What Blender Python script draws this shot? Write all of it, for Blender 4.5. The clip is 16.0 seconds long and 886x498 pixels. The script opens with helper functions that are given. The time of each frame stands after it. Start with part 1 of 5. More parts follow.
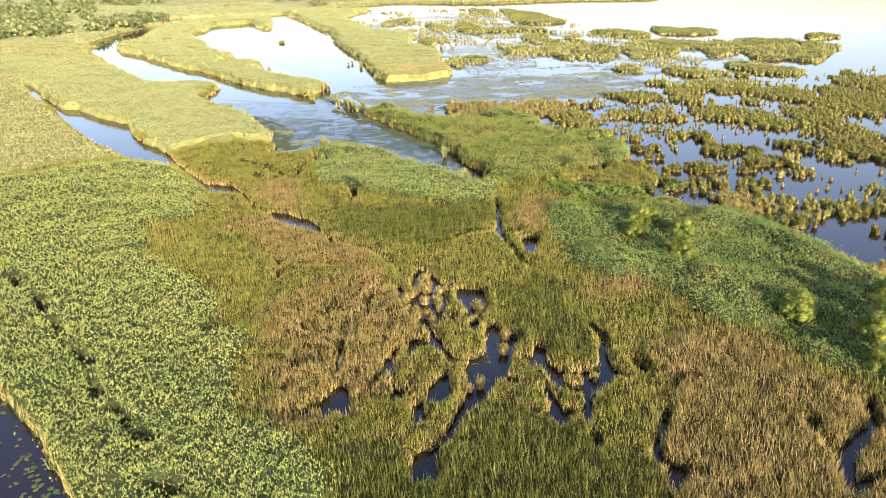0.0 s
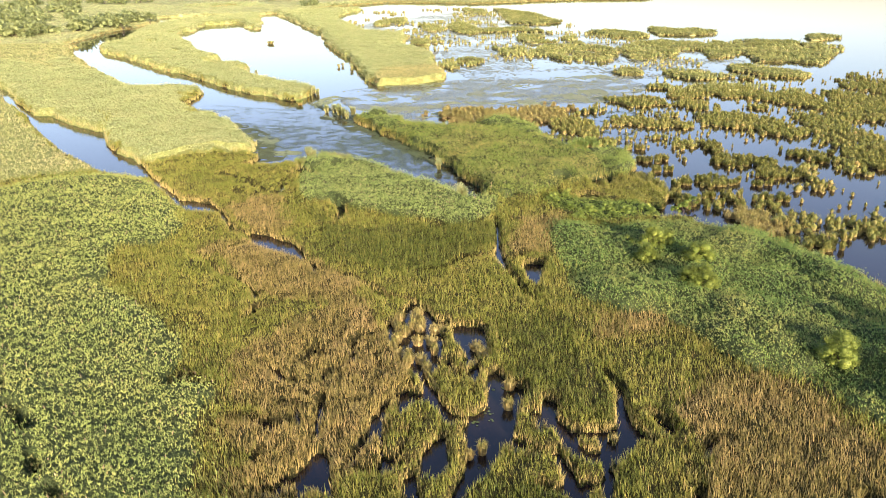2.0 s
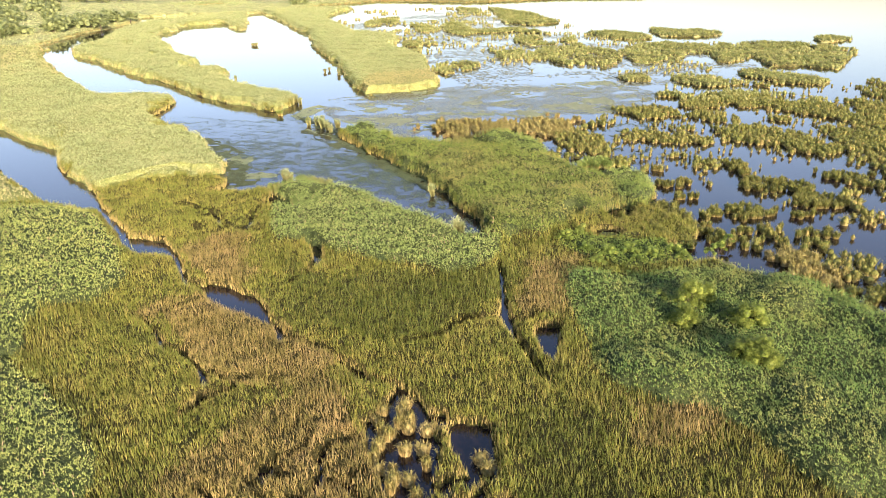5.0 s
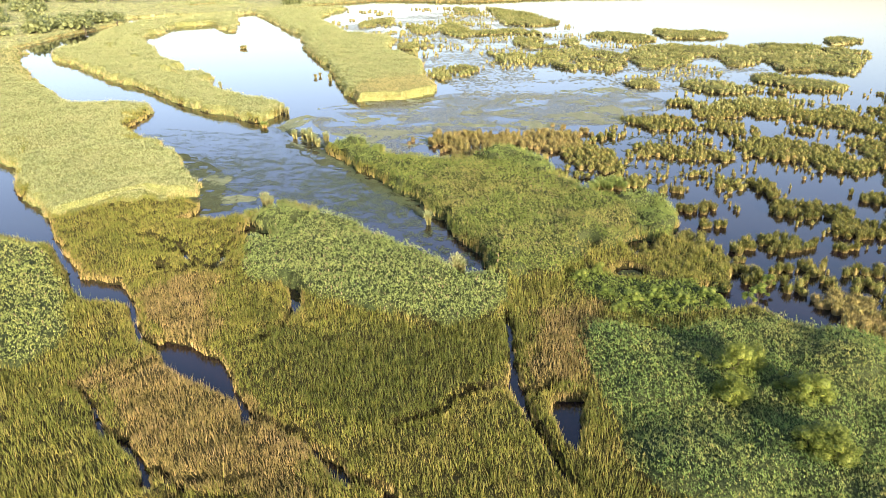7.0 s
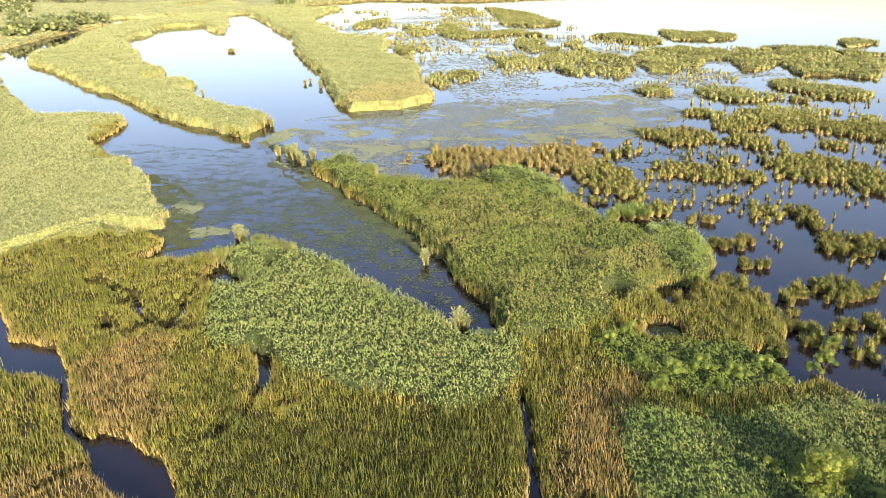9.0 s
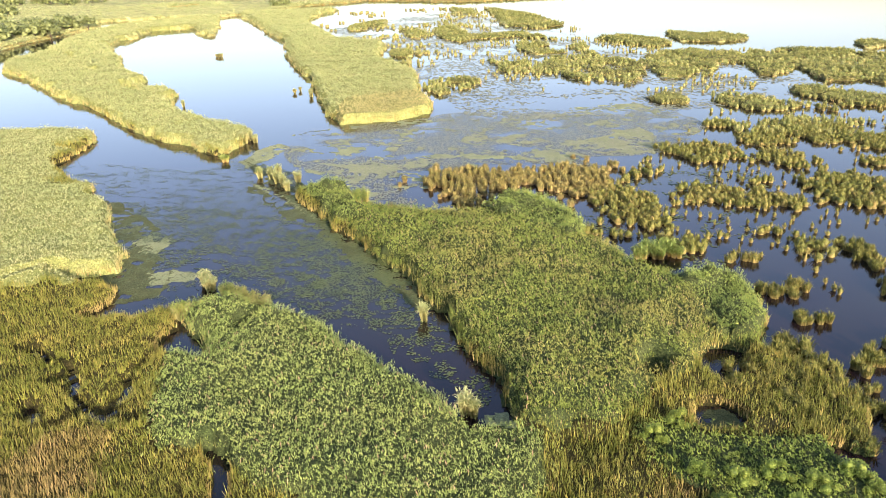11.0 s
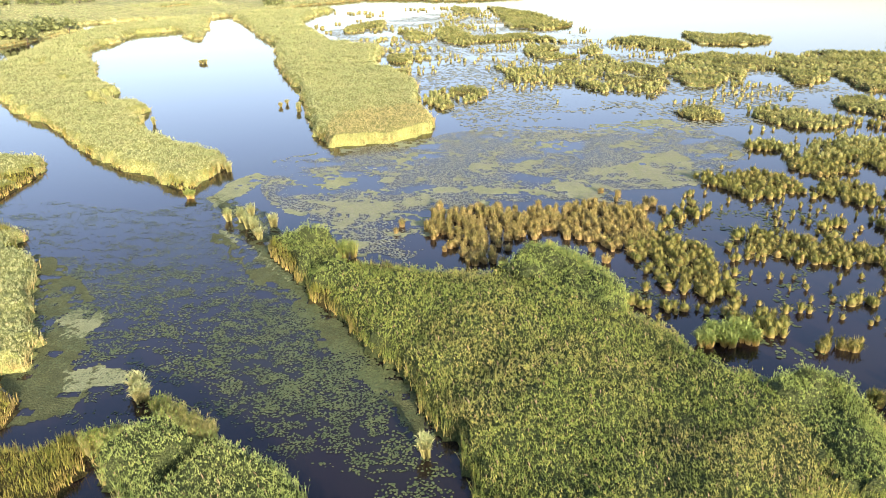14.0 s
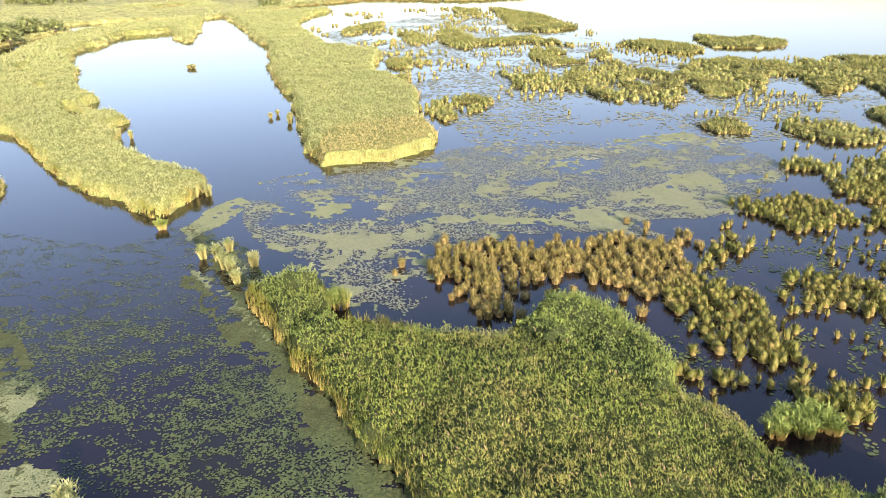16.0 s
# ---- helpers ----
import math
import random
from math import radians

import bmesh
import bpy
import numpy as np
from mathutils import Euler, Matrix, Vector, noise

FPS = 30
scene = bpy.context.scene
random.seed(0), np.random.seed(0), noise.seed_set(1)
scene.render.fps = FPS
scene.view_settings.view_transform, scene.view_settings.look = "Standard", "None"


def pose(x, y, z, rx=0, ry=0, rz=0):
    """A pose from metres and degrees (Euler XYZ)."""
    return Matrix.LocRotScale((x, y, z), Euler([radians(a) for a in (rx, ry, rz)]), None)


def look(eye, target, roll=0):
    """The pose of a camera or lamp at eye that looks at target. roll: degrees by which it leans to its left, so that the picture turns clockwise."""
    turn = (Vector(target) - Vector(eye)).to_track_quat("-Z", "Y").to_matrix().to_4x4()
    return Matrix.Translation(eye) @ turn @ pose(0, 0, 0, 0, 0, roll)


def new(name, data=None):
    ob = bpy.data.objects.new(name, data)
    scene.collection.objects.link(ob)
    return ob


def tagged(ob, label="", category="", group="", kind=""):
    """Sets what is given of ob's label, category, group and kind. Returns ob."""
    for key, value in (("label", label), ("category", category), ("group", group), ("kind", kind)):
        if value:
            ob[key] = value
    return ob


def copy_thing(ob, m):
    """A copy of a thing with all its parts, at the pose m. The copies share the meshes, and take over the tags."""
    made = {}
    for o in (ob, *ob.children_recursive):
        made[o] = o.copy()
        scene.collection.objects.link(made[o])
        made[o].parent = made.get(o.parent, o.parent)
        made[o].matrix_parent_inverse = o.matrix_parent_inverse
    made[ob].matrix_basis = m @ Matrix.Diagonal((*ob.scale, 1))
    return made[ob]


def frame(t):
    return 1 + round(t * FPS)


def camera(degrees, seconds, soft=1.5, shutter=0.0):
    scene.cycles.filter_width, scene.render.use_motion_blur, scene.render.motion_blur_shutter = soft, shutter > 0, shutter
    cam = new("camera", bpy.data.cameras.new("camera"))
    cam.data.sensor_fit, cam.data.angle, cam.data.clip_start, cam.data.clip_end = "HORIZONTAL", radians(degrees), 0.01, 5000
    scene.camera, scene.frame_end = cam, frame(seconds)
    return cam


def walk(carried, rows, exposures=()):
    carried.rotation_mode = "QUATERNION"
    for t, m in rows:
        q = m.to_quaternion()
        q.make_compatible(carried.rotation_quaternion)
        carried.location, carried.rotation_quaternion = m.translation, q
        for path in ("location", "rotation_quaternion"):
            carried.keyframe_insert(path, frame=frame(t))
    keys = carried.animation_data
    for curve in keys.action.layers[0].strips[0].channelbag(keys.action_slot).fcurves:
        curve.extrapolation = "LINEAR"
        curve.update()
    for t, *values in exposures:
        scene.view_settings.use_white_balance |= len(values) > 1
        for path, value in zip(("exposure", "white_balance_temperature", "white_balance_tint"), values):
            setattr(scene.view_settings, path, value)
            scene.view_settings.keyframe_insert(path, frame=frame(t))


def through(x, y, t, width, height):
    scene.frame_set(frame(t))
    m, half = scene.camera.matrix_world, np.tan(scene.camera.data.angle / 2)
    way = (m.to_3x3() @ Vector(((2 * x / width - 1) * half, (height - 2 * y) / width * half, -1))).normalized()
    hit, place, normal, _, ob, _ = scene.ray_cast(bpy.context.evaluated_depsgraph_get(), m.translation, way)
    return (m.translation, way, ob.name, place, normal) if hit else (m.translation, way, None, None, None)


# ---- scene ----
cam = camera(66.1, 16.0, soft=0.8)
# seconds, eye, tilt, lean, turn
EXPOSURES = [(0, 1.67, 6250, 26), (16, 1.67, 6250, 26)]
PATH = [
    (0, 0.00, -0.00, 27.00, 67.19, -0.17, 0.07),
    (0.5, -0.02, 1.54, 27.01, 67.18, -0.20, -0.15),
    (1, -0.04, 3.21, 27.03, 67.18, -0.19, -0.34),
    (1.5, -0.06, 5.03, 27.03, 67.13, -0.15, -0.45),
    (2, -0.11, 6.95, 27.01, 67.10, -0.07, -0.51),
    (2.5, -0.12, 8.95, 26.98, 67.07, -0.04, -0.58),
    (3, -0.13, 11.08, 26.97, 67.02, -0.03, -0.71),
    (3.5, -0.18, 13.24, 26.97, 66.99, 0.01, -0.86),
    (6, 0.08, 24.32, 27.09, 66.89, -0.03, -1.20),
    (6.5, 0.07, 26.85, 27.11, 66.87, -0.03, -1.29),
    (7, 0.09, 29.49, 27.14, 66.83, 0.04, -1.36),
    (7.5, 0.11, 32.19, 27.13, 66.78, 0.06, -1.43),
    (8, 0.11, 34.93, 27.13, 66.75, 0.04, -1.50),
    (8.5, 0.14, 37.70, 27.13, 66.74, 0.02, -1.54),
    (9, 0.20, 40.52, 27.15, 66.71, -0.01, -1.56),
    (11.5, 0.42, 54.30, 27.12, 66.62, -0.37, -1.58),
    (12, 0.46, 57.02, 27.17, 66.56, -0.40, -1.55),
    (12.5, 0.51, 59.80, 27.19, 66.53, -0.44, -1.55),
    (13, 0.50, 62.56, 27.17, 66.50, -0.47, -1.52),
    (13.5, 0.50, 65.29, 27.20, 66.46, -0.49, -1.50),
    (14, 0.44, 67.97, 27.24, 66.42, -0.48, -1.51),
    (14.5, 0.37, 70.63, 27.24, 66.40, -0.46, -1.54),
    (15, 0.27, 73.25, 27.22, 66.40, -0.46, -1.56),
    (15.5, 0.17, 75.88, 27.19, 66.39, -0.46, -1.59),
    (16, 0.10, 78.51, 27.18, 66.36, -0.42, -1.59),
]
walk(cam, [(t, pose(x, y, z, 0, 0, turn) @ pose(0, 0, 0, tilt) @ pose(0, 0, 0, 0, 0, lean)) for t, x, y, z, tilt, lean, turn in PATH],
     exposures=EXPOSURES)

SUN_ELEVATION, SUN_BEARING = 15.0, 157.0
world = bpy.data.worlds.new("sky")
scene.world = world
world.use_nodes = True
sky = world.node_tree.nodes.new("ShaderNodeTexSky")
sky.sky_type, sky.sun_disc = "NISHITA", False
sky.sun_elevation, sky.sun_rotation = radians(SUN_ELEVATION), radians(SUN_BEARING)
sky.air_density, sky.dust_density, sky.ozone_density = 1.0, 2.2, 1.0
back = world.node_tree.nodes["Background"]
world.node_tree.links.new(sky.outputs[0], back.inputs["Color"])
back.inputs["Strength"].default_value = 0.15
sun = new("sun", bpy.data.lights.new("sun", "SUN"))
sun.data.energy, sun.data.angle, sun.data.color = 5.0, radians(0.5), (1.0, 0.84, 0.62)
around, height = radians(SUN_BEARING), math.tan(radians(SUN_ELEVATION))
sun.matrix_world = look((math.sin(around) * 100, math.cos(around) * 100 + 80, height * 100), (0, 80, 0))

# ---- materials ----
def material(name):
    m = bpy.data.materials.new(name)
    m.use_nodes = True
    t = m.node_tree
    t.nodes.clear()
    return m, t


def node(t, kind, **inputs):
    n = t.nodes.new(kind)
    for key, value in inputs.items():
        n.inputs[key.replace("_", " ")].default_value = value
    return n


def mixed(t, factor, a, b):
    """A colour mix; factor, a and b are sockets or values."""
    n = t.nodes.new("ShaderNodeMix")
    n.data_type = "RGBA"
    for slot, value in ((0, factor), (6, a), (7, b)):
        if isinstance(value, bpy.types.NodeSocket):
            t.links.new(value, n.inputs[slot])
        else:
            n.inputs[slot].default_value = value if slot == 0 else (*value, 1)
    return n.outputs[2]


def spread(t, socket, low, high):
    n = node(t, "ShaderNodeMapRange", From_Min=low, From_Max=high)
    t.links.new(socket, n.inputs["Value"])
    return n.outputs["Result"]


def patches(t, size, detail=3.0, low=0.4, high=0.6, rough=0.6):
    """Blotches about size metres wide, from 0 to 1."""
    where = t.nodes.new("ShaderNodeNewGeometry")
    n = node(t, "ShaderNodeTexNoise", Scale=1 / size, Detail=detail, Roughness=rough)
    t.links.new(where.outputs["Position"], n.inputs["Vector"])
    return spread(t, n.outputs["Fac"], low, high)


def leafy(name, fresh, pale, dry, dry_share=0.35, foot=None, foot_low=0.2, foot_high=1.5, through=0.3, dry_size=7.0, scorch=None):
    """Blades that differ one by one, with drier stretches, and straw-coloured feet."""
    m, t = material(name)
    geo = t.nodes.new("ShaderNodeNewGeometry")
    tone = mixed(t, geo.outputs["Random Per Island"], fresh, pale)
    dead = spread(t, geo.outputs["Random Per Island"], 1 - dry_share * 0.5, 1.0)
    tone = mixed(t, dead, tone, dry)
    far_dry = t.nodes.new("ShaderNodeMath")
    far_dry.operation = "MULTIPLY"
    t.links.new(patches(t, dry_size, 5.0, 0.46, 0.66), far_dry.inputs[0])
    far_dry.inputs[1].default_value = dry_share
    tone = mixed(t, far_dry.outputs[0], tone, scorch or dry)
    tone = mixed(t, patches(t, dry_size * 0.4, 4.0, 0.5, 0.72), tone, tuple(c * 0.88 for c in fresh))
    tone = mixed(t, patches(t, 0.5, 2.0, 0.5, 0.68), tone, tuple(c * 0.72 for c in fresh))
    tone = mixed(t, patches(t, 0.43, 2.0, 0.56, 0.74), tone, tuple(min(c * 1.12, 0.6) for c in pale))
    if foot:
        split = t.nodes.new("ShaderNodeSeparateXYZ")
        t.links.new(geo.outputs["Position"], split.inputs[0])
        tone = mixed(t, spread(t, split.outputs["Z"], foot_high, foot_low), tone, foot)
    flat = node(t, "ShaderNodeBsdfPrincipled", Roughness=0.62)
    flat.inputs["Specular IOR Level"].default_value = 0.25
    t.links.new(tone, flat.inputs["Base Color"])
    back = t.nodes.new("ShaderNodeBsdfTranslucent")
    t.links.new(tone, back.inputs["Color"])
    mix = node(t, "ShaderNodeMixShader", Fac=through)
    t.links.new(flat.outputs[0], mix.inputs[1])
    t.links.new(back.outputs[0], mix.inputs[2])
    out = t.nodes.new("ShaderNodeOutputMaterial")
    t.links.new(mix.outputs[0], out.inputs["Surface"])
    return m


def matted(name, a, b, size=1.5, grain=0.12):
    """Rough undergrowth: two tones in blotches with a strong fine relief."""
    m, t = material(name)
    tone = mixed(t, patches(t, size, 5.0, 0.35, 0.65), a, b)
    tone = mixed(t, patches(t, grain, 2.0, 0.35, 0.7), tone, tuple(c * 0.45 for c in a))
    body = node(t, "ShaderNodeBsdfPrincipled", Roughness=0.9)
    body.inputs["Specular IOR Level"].default_value = 0.1
    t.links.new(tone, body.inputs["Base Color"])
    bump = node(t, "ShaderNodeBump", Strength=0.9, Distance=0.15)
    t.links.new(patches(t, grain * 1.6, 3.0, 0.2, 0.8), bump.inputs["Height"])
    t.links.new(bump.outputs[0], body.inputs["Normal"])
    out = t.nodes.new("ShaderNodeOutputMaterial")
    t.links.new(body.outputs[0], out.inputs["Surface"])
    return m


def water_material():
    m, t = material("marsh_water")
    tone = mixed(t, patches(t, 16.0, 4.0, 0.45, 0.7), (0.010, 0.0065, 0.0075), (0.014, 0.013, 0.008))
    body = node(t, "ShaderNodeBsdfPrincipled", Roughness=0.03, IOR=1.4)
    t.links.new(tone, body.inputs["Base Color"])
    where = t.nodes.new("ShaderNodeNewGeometry")
    ripple = node(t, "ShaderNodeTexNoise", Scale=3.0, Detail=3.0, Roughness=0.55)
    t.links.new(where.outputs["Position"], ripple.inputs["Vector"])
    bump = node(t, "ShaderNodeBump", Strength=0.05, Distance=0.03)
    t.links.new(ripple.outputs["Fac"], bump.inputs["Height"])
    t.links.new(bump.outputs[0], body.inputs["Normal"])
    out = t.nodes.new("ShaderNodeOutputMaterial")
    t.links.new(body.outputs[0], out.inputs["Surface"])
    return m


STRAW = (0.43, 0.33, 0.12)
reed_spit = leafy("reed_leaf", (0.132, 0.198, 0.0321), (0.234, 0.291, 0.0569), (0.337, 0.28, 0.0799), 0.5, STRAW, 0.0, 0.75, dry_size=8.0, scorch=(0.4, 0.29, 0.115))
reed_mid = leafy("reed_leaf_grey", (0.192, 0.277, 0.0649), (0.277, 0.342, 0.0958), (0.333, 0.305, 0.111), 0.2, STRAW, 0.0, 0.75)
reed_left = leafy("reed_leaf_pale", (0.217, 0.295, 0.066), (0.339, 0.385, 0.101), (0.431, 0.373, 0.117), 0.25, STRAW, 0.2, 1.2)
reed_right = leafy("reed_leaf_deep", (0.113, 0.202, 0.0419), (0.193, 0.275, 0.0615), (0.332, 0.295, 0.0818), 0.6, STRAW, 0.1, 0.6)
# yellow-green reed, with distance haze painted in as extra paleness and blue
reed_yellow = leafy("reed_leaf_yellow", (0.238, 0.298, 0.109), (0.38, 0.419, 0.178), (0.464, 0.408, 0.205), 0.3, STRAW, 0.2, 1.0)
sedge_olive = leafy("sedge_blade", (0.12, 0.15, 0.0192), (0.219, 0.223, 0.0394), (0.313, 0.246, 0.0657), 0.4, None, dry_size=5.0)
sedge_green = leafy("sedge_blade_fresh", (0.0737, 0.102, 0.0123), (0.146, 0.161, 0.0273), (0.208, 0.172, 0.0408), 0.2, None, dry_size=4.0)
sedge_brown = leafy("sedge_blade_dry", (0.166, 0.151, 0.0354), (0.267, 0.217, 0.0688), (0.356, 0.26, 0.108), 0.6, None, dry_size=4.0)
sedge_fringe = leafy("sedge_fringe", (0.13, 0.135, 0.03), (0.22, 0.20, 0.05), (0.34, 0.26, 0.09), 0.35, (0.43, 0.335, 0.125), 0.1, 0.8)
herb_leaf = leafy("herb_leaf", (0.111, 0.17, 0.0255), (0.187, 0.255, 0.0425), (0.297, 0.315, 0.0595), 0.2)
tussock_blade = leafy("tussock_blade", (0.0959, 0.115, 0.0197), (0.183, 0.185, 0.0408), (0.275, 0.203, 0.0652), 0.25, (0.27, 0.215, 0.075), -0.05, 0.42)
isle_blade = leafy("isle_blade", (0.144, 0.178, 0.0465), (0.264, 0.281, 0.0862), (0.408, 0.356, 0.133), 0.3, (0.36, 0.29, 0.10), -0.05, 0.42)
tussock_dry = leafy("tussock_blade_dry", (0.171, 0.163, 0.0403), (0.267, 0.233, 0.0672), (0.352, 0.28, 0.0952), 0.4, (0.33, 0.25, 0.10), 0.0, 0.7)
willow_leaf = leafy("willow_leaf", (0.109, 0.153, 0.0217), (0.202, 0.247, 0.0397), (0.246, 0.247, 0.0506), 0.1)
wood_leaf = leafy("wood_leaf", (0.141, 0.182, 0.0648), (0.231, 0.269, 0.101), (0.268, 0.269, 0.101), 0.1)
reed_straw = leafy("reed_leaf_straw", (0.31, 0.298, 0.105), (0.43, 0.394, 0.158), (0.473, 0.403, 0.189), 0.4, STRAW, 0.2, 1.0)
reed_lush = leafy("reed_leaf_lush", (0.137, 0.206, 0.043), (0.238, 0.307, 0.0702), (0.359, 0.313, 0.0969), 0.2, STRAW, 0.0, 0.75)
# meadow reed, its tones lightened a little in place of haze
reed_meadow_leaf = leafy("reed_leaf_meadow", (0.239, 0.277, 0.0866), (0.393, 0.401, 0.157), (0.476, 0.377, 0.188), 0.5, STRAW, 0.2, 1.0)
plume_mat = leafy("reed_plume", (0.20, 0.15, 0.08), (0.30, 0.23, 0.13), (0.33, 0.26, 0.14), 0.3)
# undergrowth green, darkened to stand for the shade below the reed heads
reed_shade_mat = matted("reed_undergrowth_shaded", (0.0413, 0.0624, 0.02), (0.075, 0.0936, 0.032))
yellow_mat = matted("reed_undergrowth_yellow", (0.2, 0.235, 0.072), (0.285, 0.305, 0.102))
isle_mat = matted("island_undergrowth", (0.085, 0.09, 0.03), (0.14, 0.13, 0.045))
# near-black on purpose: paints the shade seen down between the sedge blades
sedge_shade_mat = matted("sedge_undergrowth_shaded", (0.0326, 0.0336, 0.0096), (0.0544, 0.0476, 0.0156))
meadow_mat = matted("far_meadow", (0.28, 0.31, 0.11), (0.38, 0.37, 0.15), 14.0, 2.5)
bark = matted("bark", (0.10, 0.08, 0.06), (0.16, 0.13, 0.10), 0.3, 0.03)
pad_green = leafy("pad_leaf", (0.0562, 0.0842, 0.028), (0.105, 0.134, 0.0448), (0.125, 0.129, 0.0455), 0.2, through=0.05)
film_green = leafy("film_leaf", (0.17, 0.19, 0.11), (0.25, 0.27, 0.16), (0.26, 0.25, 0.15), 0.2, through=0.05)
algae = matted("duckweed", (0.24, 0.28, 0.14), (0.33, 0.37, 0.19), 2.5, 0.08)
murk = matted("weed_film", (0.075, 0.09, 0.036), (0.122, 0.142, 0.058), 1.5, 0.1)
water_mat = water_material()

# ---- outlines of land and water, in metres ----
BANK_WEST = [(-136.2, 356.2), (-131, 297.4), (-127, 258.6), (-116, 229.8), (-95.8, 199), (-77.4, 174.4), (-69.8, 165), (-61.4, 164.8), 
    (-53.8, 163.8), (-51.8, 159.2), (-51.2, 145.2), (-43.6, 136.8), (-36, 126), (-32.6, 117.6), (-29, 114.2), (-27.4, 108.4), (-31.2, 108.8), 
    (-26.4, 105.8), (-25.4, 101.2), (-22.8, 101), (-21, 103), (-19.2, 98.6), (-19, 100), (-16.4, 103.6), (-12.8, 101), (-9.6, 99.2), (-7.4, 97.6), (-4.8, 94.8), 
    (-1.6, 91), (0.6, 88.4), (2.8, 85.2)]
BANK_SPIT = [(4.2, 85.6), (5.8, 85), (6.2, 86), (5.8, 87.6), (5.2, 90.8), (4.2, 93), (2.2, 99.4), (-1, 107), (-4.8, 113.6), (-9, 119.2), 
    (-12.8, 125.8), (-14.6, 129), (-15.2, 131.2), (-15, 132), (-13.2, 133.2), (-9.4, 132.2), (-7.2, 124.8), (-3.2, 124.8), (0.8, 123.4), 
    (5.8, 121.6), (7.8, 124.8), (11.4, 129.4), (15.2, 126.4), (17.2, 120), (17.6, 117.8), (16.4, 114.2), (18.8, 111.8), (20.2, 106.6), (22.2, 106.8), 
    (22.2, 105.6), (26, 106.4), (28.4, 105)]
BANK_EAST = [(28.4, 101.6), (27.6, 98), (25, 94.6), (27.2, 92.4), (28.4, 88.4), (28.4, 85.8), (26.6, 82.4), (24, 83.6), (24.4, 79.8), (27.4, 79.8), 
    (28.4, 76.6), (30.6, 75.6), (32.2, 75.4), (34.6, 73.6), (39.4, 59.8), (40, 56), (43.8, 45.2), (52, 30), (50, -6), (-56, -6), (-50, 30), 
    (-35, 43), (-120, 60), (-260, 120), (-260, 330), (-190, 400)]
PEN_A = [(-27.2, 160.6), (-28, 157), (-28.4, 151.4), (-30.4, 150.4), (-34.8, 154.6), (-40.4, 159.2), (-44.2, 162.4), (-51.8, 171.2), (-62.4, 184.2), 
    (-71.2, 193.8), (-79, 202), (-99.8, 226.8), (-105.6, 232), (-113.2, 245.6), (-111.8, 244), (-121.2, 274.4), (-126.6, 329.8), (-119.2, 373.8), 
    (-97.8, 401.6), (-84.2, 347.4), (-77.2, 314), (-94.6, 347.8), (-106, 335.2), (-103.2, 284.6), (-85.8, 255.2), (-79.2, 237.4), (-71, 224.8), 
    (-64.2, 217.4), (-65.2, 212), (-59.2, 202), (-56.6, 204.2), (-52.6, 198), (-52.2, 191.2), (-48.6, 186.6), (-48.2, 182.8), (-40.8, 174), 
    (-35.4, 169.4), (-29.6, 164.6)]
PEN_B = [(-91.8, 416.8), (-66.2, 350.2), (-53, 312.8), (-45.4, 292.6), (-38.8, 259.6), (-33.2, 238.8), (-26.4, 217.8), (-22.8, 201.2), 
    (-19.4, 187.4), (-18.2, 177.2), (-14.8, 174.6), (-13.6, 170.6), (-9.8, 170.4), (-4.2, 172.4), (-0.4, 176.2), (1.8, 178.2), (1.8, 188.6), 
    (-0.6, 197.8), (-0.8, 212.4), (-1.2, 222), (-6.4, 237.6), (-12.2, 249.8), (-12.2, 263.2), (-11.6, 282.4), (-22, 290.6), (-29.6, 300.6), 
    (-36.4, 322.2), (-43.6, 343.4), (-50.8, 368), (-51.8, 418.8), (-43.4, 443.6)]
FAR_LAND = [(-156.6, 230.6), (-158.6, 259.4), (-147.8, 293), (-149.2, 340), (-144.6, 378.6), (-125.6, 394.2), (-97.8, 401.6), (-89.6, 415), 
    (-77.4, 439.4), (-68.4, 473), (-34.6, 525.2), (30, 507.2), (92.6, 549.8), (160, 560), (260, 800), (200, 1500), (-900, 1500), (-700, 300)]
LEFT_WATER = [(-46.4, 50), (-35.2, 43), (-30.2, 39), (-25.6, 34.8), (-22.4, 31.4), (-19.8, 28.4), (-17.2, 24.6), (-14, 14), (-22, 4), (-40, 8), 
    (-48, 30)]
CREEK_POOL = [(-78.2, 136.6), (-73, 136.6), (-67, 130), (-56.8, 122.4), (-50.8, 110.6), (-45.4, 106), (-40.8, 99.8), (-37.6, 94.2), (-39.8, 93.8), 
    (-46.2, 97.4), (-57.4, 108.6), (-71, 126)]
CREEK_WEST = [(-102.6, 168), (-99.2, 166.2), (-88.6, 152.4), (-84.8, 143.8), (-88, 147), (-97, 159.8)]
PADDLE_POOL = [(-35.1, 90.2), (-33.8, 89.7), (-31.6, 86.2), (-27.5, 85.4), (-26.0, 83.0), (-24.5, 80.4), (-26.4, 81.0), (-28.9, 81.3), (-30.6, 82.8), 
    (-32.5, 85.6)]
LONG_POOL = [(-20.4, 75.2), (-18.3, 74.6), (-16.1, 72.9), (-14.5, 71.8), (-13.3, 69.5), (-12.9, 66.9), (-13.9, 67.6), (-16.1, 69.1), (-18.0, 70.4), 
    (-18.8, 71.3)]
POND_UPPER = [(-4.2, 54.9), (-3.3, 56.3), (-2.3, 58.2), (-1.1, 57.8), (-0.5, 56.1), (0.2, 54.0), (-0.4, 48.4), (-0.9, 45.9), (-1.8, 47.3), 
    (-2.6, 49.2), (-3.5, 50.4)]
POND_CREST = [(1.0, 54.0), (1.6, 54.9), (3.7, 54.2), (3.9, 52.7), (3.5, 49.2), (2.8, 49.9), (2.2, 49.6), (1.4, 51.4)]
